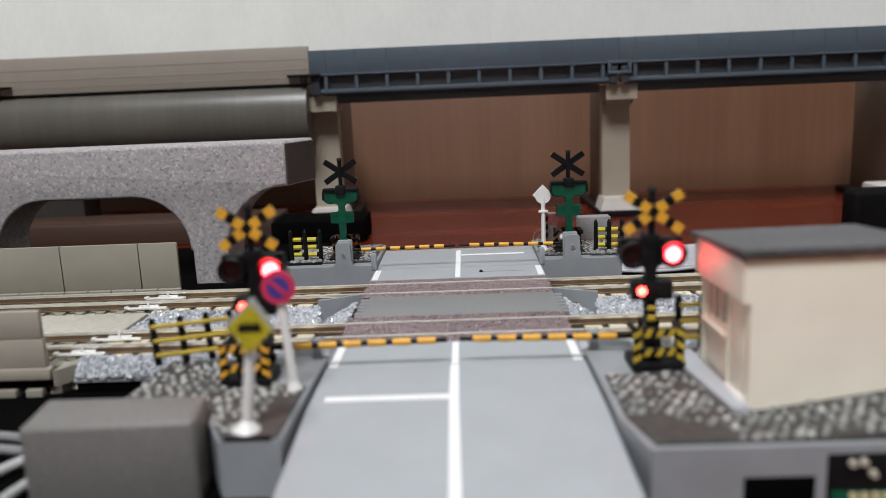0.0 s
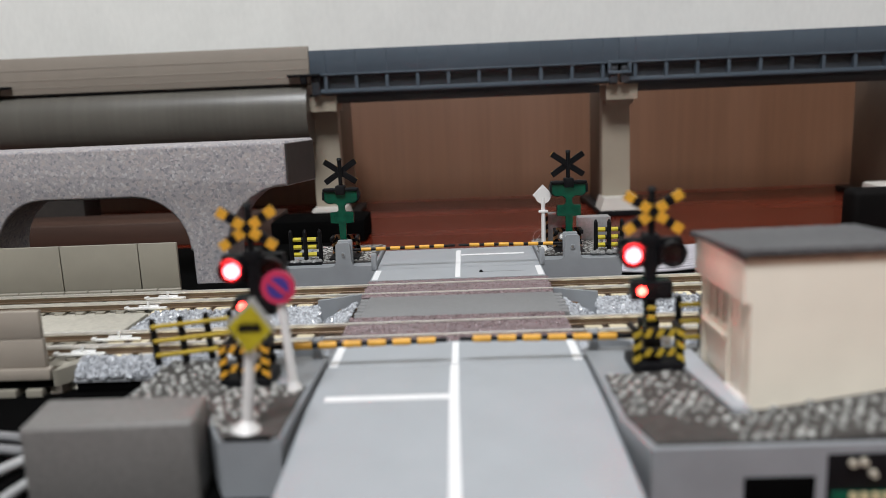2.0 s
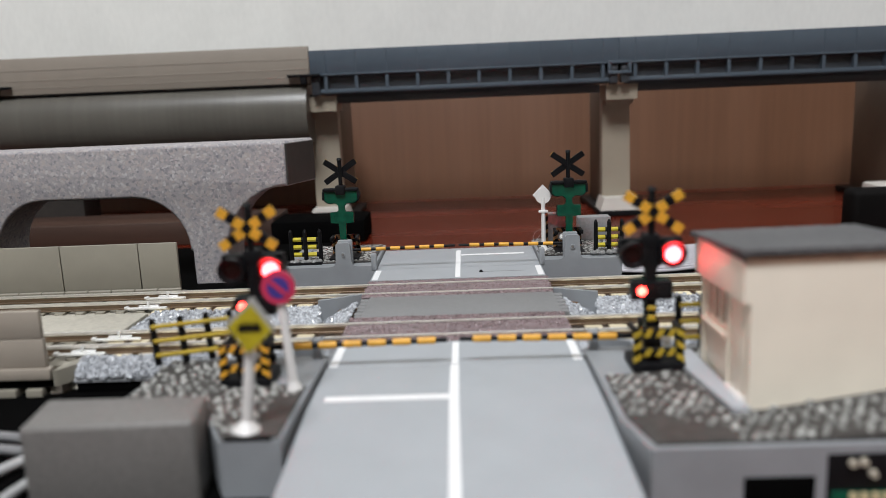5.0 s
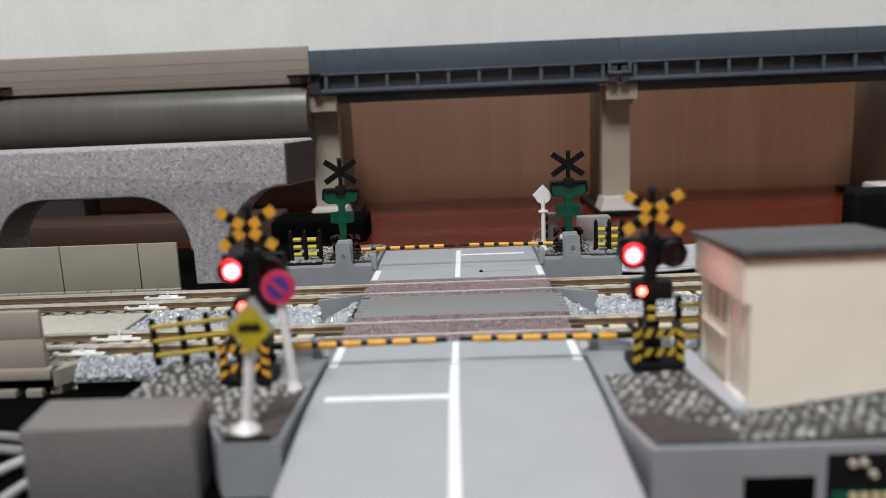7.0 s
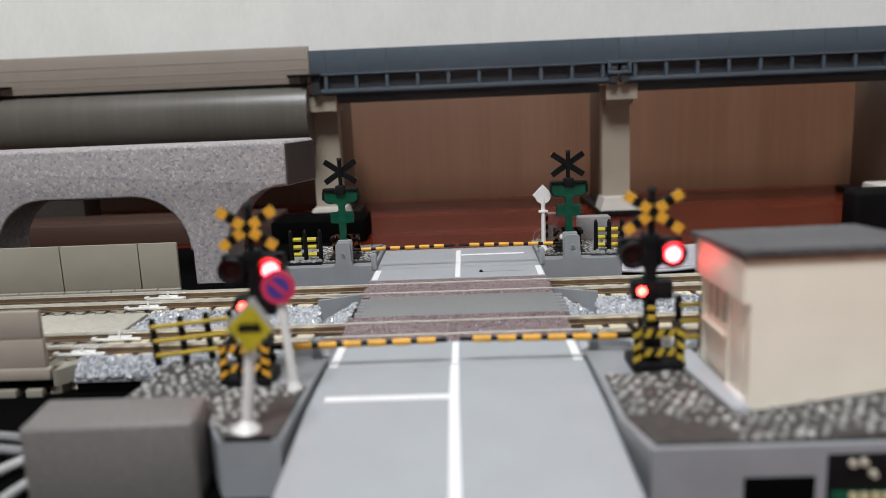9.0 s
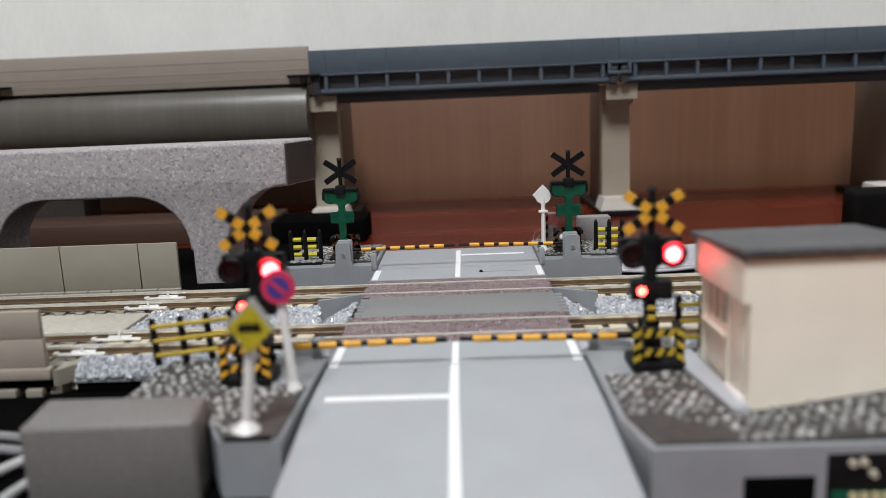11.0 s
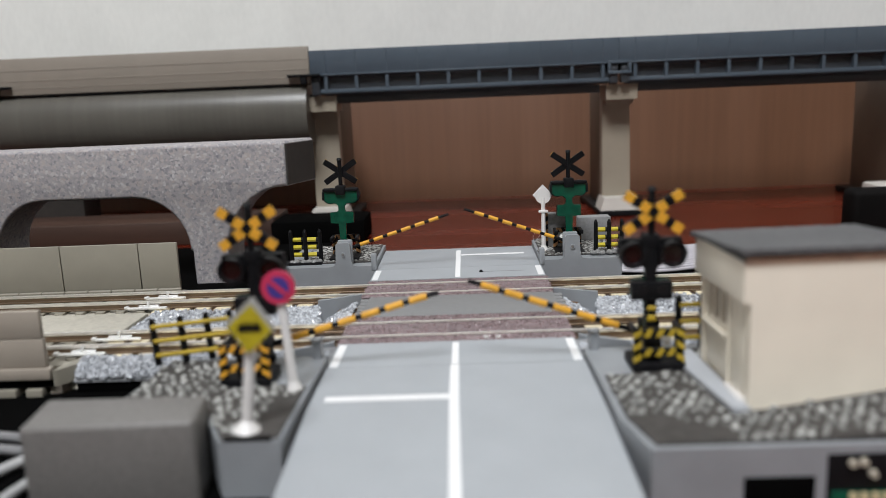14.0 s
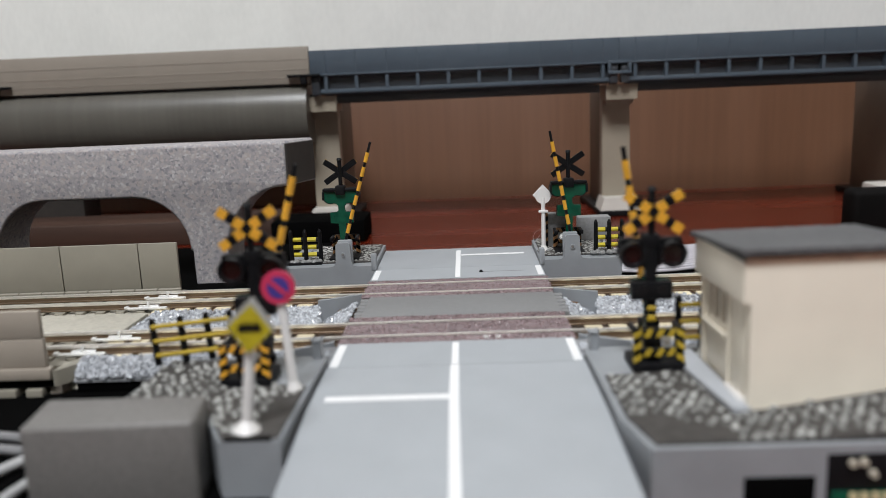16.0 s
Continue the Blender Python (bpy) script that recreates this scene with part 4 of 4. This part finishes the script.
pl = part("plate", bm, M_SIGNGREY, s1)
bm = B()
prism(bm, [(-2.55, 14.6), (0.3, 11.3), (3.15, 14.6), (0.3, 17.8)], -1.75, -1.62, "y")
part("yellow_face", bm, M_SIGNYELLOW, pl)
bm = B()
box(bm, -1.5, 1.5, -1.85, -1.76, 14.2, 15.1)
for u in (-1.0, -0.2, 0.6):
    box(bm, u, u + 0.45, -1.85, -1.76, 15.15, 15.45)
bmesh.ops.rotate(bm, cent=(0, 0, 14.6), verts=bm.verts, matrix=Matrix.Rotation(radians(-7), 3, "Y"))
bmesh.ops.translate(bm, verts=bm.verts, vec=(0.3, 0, 0))
part("dark_bar", bm, M_BLACK, pl)

s2 = thing("no_parking_sign", -24.1, -31.6, 1.7, "round red-rimmed blue no-parking sign on a white post", "road sign")
s2.matrix_basis = s2.matrix_basis @ pose(0, 0, 0, 0, -3.8, 0)
sign_post(s2, 15.4, 0.72, 1.2)
bm = B()
tube(bm, (0.1, -1.1, 16.1), (0.1, -0.6, 16.1), 2.55, seg=32)
pl = part("red_plate", bm, M_SIGNRED, s2)
bm = B()
tube(bm, (0.1, -1.2, 16.1), (0.1, -1.05, 16.1), 1.62, seg=28)
part("blue_face", bm, M_SIGNBLUE, pl)
bm = B()
box(bm, -1.6, 1.6, -1.3, -1.18, -0.32, 0.32)
bmesh.ops.rotate(bm, verts=bm.verts, matrix=Matrix.Rotation(radians(45), 3, "Y"))
bmesh.ops.translate(bm, verts=bm.verts, vec=(0.1, 0, 16.1))
part("red_bar", bm, M_SIGNRED, pl)

s3 = thing("sign_back", 23.4, 67.7, 1.7, "white back of a diamond road sign on a white post", "road sign")
sign_post(s3, 14.4, 0.62, 1.3)
bm = B()
prism(bm, [(-2.75, 15.1), (0, 12.3), (2.75, 15.1), (0, 17.9)], 0.3, 0.8, "y")
part("diamond_plate", bm, M_WHITE, s3)
bm = B()
tube(bm, (0, -0.3, 14.9), (0, 0.28, 14.9), 2.1, seg=24)
part("round_back", bm, M_WHITE, s3)
part("clamp", box(B(), -1.3, 1.3, -0.8, 0.4, 10.3, 11.1, 0.3), M_WHITE, s3)

solid("relay_box", box(B(), 34.5, 43.8, 80, 84.5, 1.6, 8.4, 0.4), M_GREYBLOCK, "rough grey relay box standing on the tray", "relay box")

cab = thing("relay_cabinet", 27.6, 72.5, 1.65, "grey relay cabinet edged with brown and black slanting stripes", "relay cabinet")
part("body", box(B(), -3.5, 3.6, 0.4, 3.4, 0, 9.3, 0.3), M_GREYBLOCK, cab)
part("edge_post", box(B(), -4.1, -2.5, -0.3, 0.35, 0, 9.7, 0.12, 1), M_BLACK, cab)
part("edge_post", box(B(), 2.5, 4.1, -0.3, 0.35, 0, 9.7, 0.12, 1), M_BLACK, cab)
for u in (-3.3, 3.3):
    for k in range(4):
        z = 1.0 + 2.3 * k
        part("stripe", prism(B(), [(u - 0.75, z), (u + 0.75, z + 0.9), (u + 0.75, z + 1.8), (u - 0.75, z + 0.9)], -0.42, -0.2, "y"), M_REARSHADE, cab)

# ---- signal hut ----
hut = thing("signal_hut", 39.2, -44.4, 1.65, "cream plastic signal hut with a dark flat felt roof", "hut", rz=2.0)
part("front_wall", prism(B(), [(0, 0), (22.6, 0), (22.6, 21.2), (-1.0, 21.2), (-1.0, 14.6), (0, 14.6)], 0, 1.2, "y"), M_CREAM, hut)
part("back_wall", box(B(), 0, 22.6, 18.4, 19.6, 0, 20.4, 0.2), M_CREAM, hut)
part("end_wall", box(B(), 21.4, 22.6, 1.25, 18.35, 0, 20.4, 0.2), M_CREAM, hut)
lw = B()
box(lw, 0.6, 1.6, 1.25, 18.35, 0, 8.0)
box(lw, 0.6, 1.6, 1.25, 18.35, 14.4, 20.4)
box(lw, 0.6, 1.6, 1.25, 9.4, 8.0, 14.4)
box(lw, 0.6, 1.6, 17.9, 18.35, 8.0, 14.4)
part("side_wall", lw, M_CREAM, hut)
part("fascia", box(B(), -1.0, 0.6, 1.22, 19.6, 14.6, 20.6, 0.1), M_CREAM, hut)
wf = B()
for y in (9.4, 12.2, 15.0, 17.4):
    box(wf, 0.45, 1.5, y, y + 0.6, 8.0, 14.5, 0.1, 1)
box(wf, 0.35, 1.5, 9.4, 18.0, 8.0, 8.6, 0.1, 1)
wn = part("window", wf, M_CREAM, hut)
part("window_pane", box(B(), 1.2, 1.4, 9.5, 17.9, 8.1, 14.4), M_GLASS, wn)
part("sill", box(B(), -0.3, 1.0, 9.0, 18.6, 7.1, 7.9, 0.2), M_CREAM, hut)
part("door", box(B(), 0.2, 0.8, 2.2, 7.7, 0.9, 14.2, 0.2), M_CREAM, hut)
part("door_step", box(B(), -0.6, 0.7, 1.6, 8.0, 0, 1.0, 0.3), M_WHITE, hut)
part("door_frame", box(B(), -0.1, 0.9, 7.8, 8.4, 0, 14.4, 0.2), M_CREAM, hut)
# Tan strip paints the warm shade of the roof overhang on the wall.
part("eaves_shade", box(B(), -0.9, 22.5, -0.14, -0.02, 19.7, 20.7, 0.05, 1), M_EAVESHADE, hut, "tan strip painting the roof's shade on the wall top")
part("apron", prism(B(), [(-2.2, -0.8), (-0.02, -0.8), (-0.02, 24), (-3.6, 24), (-4.0, 20)], -0.2, 0.7), M_APRON, hut, "pale grey smooth apron")
# Dark strip paints the felt's edge with the shade and gap beneath it.
band = B()
box(band, -1.35, 22.9, -0.45, -0.02, 20.75, 21.3, 0.1, 1)
box(band, -1.45, -1.02, -0.4, 19.9, 20.3, 20.9, 0.1, 1)
part("roof_edge_shade", band, M_TAR, hut, "dark ragged felt edge, with the shade beneath painted in")
rf = B()
nx, ny = 40, 24
grid = {}
for i in range(nx + 1):
    for j in range(ny + 1):
        x = -1.6 + 25.4 * i / nx
        y = -0.9 + 21.5 * j / ny
        e = min(i, j, nx - i, ny - j) == 0
        grid[i, j, 1] = rf.verts.new((x + (random.uniform(-0.15, 0.15) if e else 0), y + (random.uniform(-0.15, 0.15) if e else 0), 21.95 - 0.055 * y + random.uniform(-0.07, 0.07) - (0.12 if e else 0)))
        grid[i, j, 0] = rf.verts.new((x, y, 21.2 - 0.055 * y + (random.uniform(-0.1, 0.0) if e else 0)))
for i in range(nx):
    for j in range(ny):
        for k in (0, 1):
            f = (grid[i, j, k], grid[i + 1, j, k], grid[i + 1, j + 1, k], grid[i, j + 1, k])
            rf.faces.new(f if k else f[::-1])
edge = [(i, 0) for i in range(nx)] + [(nx, j) for j in range(ny)] + [(i, ny) for i in range(nx, 0, -1)] + [(0, j) for j in range(ny, 0, -1)]
for p, q in zip(edge, edge[1:] + edge[:1]):
    rf.faces.new((grid[p + (0,)], grid[q + (0,)], grid[q + (1,)], grid[p + (1,)]))
bmesh.ops.recalc_face_normals(rf, faces=rf.faces)
part("roof", rf, M_FELT, hut, "dark grey felt roof")

# ---- foreground box and cables ----
control = prism(B(), [(-56.0, -50.3), (-33.3, -49.4), (-34.3, -40.0), (-57.4, -39.8)], TABLE, 4.5)
bmesh.ops.bevel(control, geom=list(control.edges), offset=0.8, segments=3, affect="EDGES", profile=0.5)
solid("control_box", control, M_BOX, "dark grey rounded plastic control box on the table", "control box")


def cable(name, pts, r, material_, label, group):
    cu = bpy.data.curves.new(name, "CURVE")
    cu.dimensions = "3D"
    cu.bevel_depth = r * MM
    cu.bevel_resolution = 3
    sp = cu.splines.new("NURBS")
    sp.points.add(len(pts) - 1)
    for p, c in zip(sp.points, pts):
        p.co = (c[0] * MM, c[1] * MM, c[2] * MM, 1)
    sp.use_endpoint_u = True
    sp.order_u = 4
    dg_ob = new(name, cu)
    cu.materials.append(material_)
    return tagged(dg_ob, label, "cable", group)


for k in range(19):
    d = k * 1.7 - 15.0
    cable("lead_wire", [(43.5, 88 + d, -5.9), (53, 87 + d * 1.05, -6.3 + 0.4 * (k % 2)), (64, 88 + d, -6.4 + 0.4 * (k % 3)), (80, 95 + d * 0.8, -6.4), (110, 106 + d, -6.4)], 0.55, M_CABLE, "thin pale lead wire lying on the table", "pale lead wires")
for pts, mat_ in (([(-92, -24.5, -5.6), (-78.3, -27.8, -5.6), (-72.1, -29.1, -5.6), (-65.7, -30.8, -5.6), (-59.4, -32.6, -5.6), (-52, -36, -5.8)], M_CABLEGREY),
                  ([(-92, -28.5, -5.6), (-75.4, -32.6, -5.6), (-69.1, -34.1, -5.6), (-63.3, -35.3, -5.6), (-57.4, -36.8, -5.6), (-50, -37.4, -5.8)], M_CABLEGREY),
                  ([(-72, -58, -5.6), (-67.6, -47.4, -5.6), (-64.9, -41.3, -5.6), (-62.2, -37.9, -5.2), (-57.9, -35.6, -4.2), (-50, -36, -4.2)], M_CABLEPALE),
                  ([(-61.5, -66, -5.6), (-60.4, -56.0, -5.6), (-59.6, -50.3, -5.6), (-58.9, -45.7, -5.6), (-57.6, -41, -5.6), (-56.8, -37, -5.6)], M_CABLEPALE)):
    cable("lead_wire", pts, 0.8, mat_, "grey lead wire curling behind the control box", "grey lead wires")
cable("hair_strand", [(21.5, 75, 1.9), (20.8, 75, 4.5), (22.5, 75, 6.4), (24.6, 75.2, 6.0), (22.4, 75, 3.8), (21.2, 75, 2.0)], 0.05, M_CABLE, "fine pale stray hair by the sign post", "stray hairs")
solid("dark_speck", tube(B(), (5.9, 51.4, 0.0), (5.9, 51.4, 0.5), 0.55, 0.3, 9), M_BLACK, "tiny dark speck of dirt on the road", "dirt")
solid("scratch_mark", box(B(), 6.4, 17.0, 51.5, 51.62, 0.0, 0.05), M_CABLEGREY, "thin dark scratch across the road", "scratch")
for sx in (5.6, 7.9):
    rg = B()
    tube(rg, (sx, -2.9, -0.3), (sx, -2.9, 0.05), 0.55, 0.5, 16)
    solid("deck_screw", rg, M_JOINER, "tiny shiny round screw head in the crossing deck", "screw", "deck screws")


# ---- what moves ----
FLIP = [0.36, 0.98, 1.62, 2.24, 2.86, 3.46, 4.08, 4.70, 5.32, 5.95, 6.58, 7.20, 7.82, 8.44, 9.06, 9.68, 10.30, 10.93, 11.56, 12.18, 12.80]
DARK = 13.06


def blink(ob, x, z, y_on, y_off, spans):
    """Slide a lamp forward into its lens while lit, and back into its housing while dark."""
    rows = []
    on_now = spans[0][0] <= 0
    rows.append((0.0, pose(x * MM, (y_on if on_now else y_off) * MM, z * MM)))
    for a, b in spans:
        if a > 0:
            rows.append((a - 0.034, pose(x * MM, y_off * MM, z * MM)))
            rows.append((a, pose(x * MM, y_on * MM, z * MM)))
        rows.append((b - 0.034, pose(x * MM, y_on * MM, z * MM)))
        rows.append((b, pose(x * MM, y_off * MM, z * MM)))
    rows.append((16.0, pose(x * MM, y_off * MM, z * MM)))
    walk(ob, rows)


def motions():
    edges = [0.0] + FLIP + [DARK]
    right = [(edges[i], edges[i + 1]) for i in range(0, len(edges) - 1, 2)]
    left = [(edges[i], edges[i + 1]) for i in range(1, len(edges) - 1, 2)]
    for k, (bulbs, small) in enumerate(signals):
        for (b, cx, cz), spans in zip(bulbs, (left, right)):
            blink(b, cx, cz, -1.02, 0.25, spans)
        blink(small, -1.7, 12.0, -1.22, 0.0, [(0.0, DARK)])
    lift = [
        [(0, 0.8), (13.3, 0.8), (13.4, 1.5), (13.6, 4.3), (13.8, 9.2), (14, 15.8), (14.2, 22.2), (14.4, 29.2), (14.6, 35.9), (14.8, 42.1), (15, 48.2), (15.3, 56.7), (15.5, 62.1), (15.8, 70.3), (16, 74.7)],
        [(0, 0.8), (13.3, 0.8), (13.4, 1.6), (13.6, 4.6), (13.8, 11.3), (14, 19.1), (14.2, 25.8), (14.4, 32.8), (14.6, 39.5), (14.8, 46.4), (15, 53.2), (15.2, 59.9), (15.4, 66.0), (15.6, 71.7), (15.8, 76.8), (16, 81.6)],
        [(0, 0.5), (13.3, 0.7), (13.4, 1.6), (13.6, 6.0), (13.8, 11.4), (14, 17.0), (14.2, 22.8), (14.4, 28.3), (14.6, 33.7), (14.8, 39.4), (15, 45.1), (15.2, 51.1), (15.4, 56.4), (15.6, 61.5), (15.8, 66.9), (16, 72.6)],
        [(0, 1.0), (13.3, 1.2), (13.4, 2.7), (13.6, 7.7), (13.8, 13.5), (14, 19.6), (14.2, 25.8), (14.4, 32.4), (14.6, 39.0), (14.8, 45.9), (15, 52.6), (15.2, 58.6), (15.4, 64.3), (15.6, 69.6), (15.8, 74.3), (16, 79.3)]]
    for (arm, pivot), rows, sgn in zip(arms, lift, (1, -1, 1, -1)):
        walk(arm, [(t, pose(0, 0, pivot * MM, 0, -sgn * a, 0)) for t, a in rows])


motions()
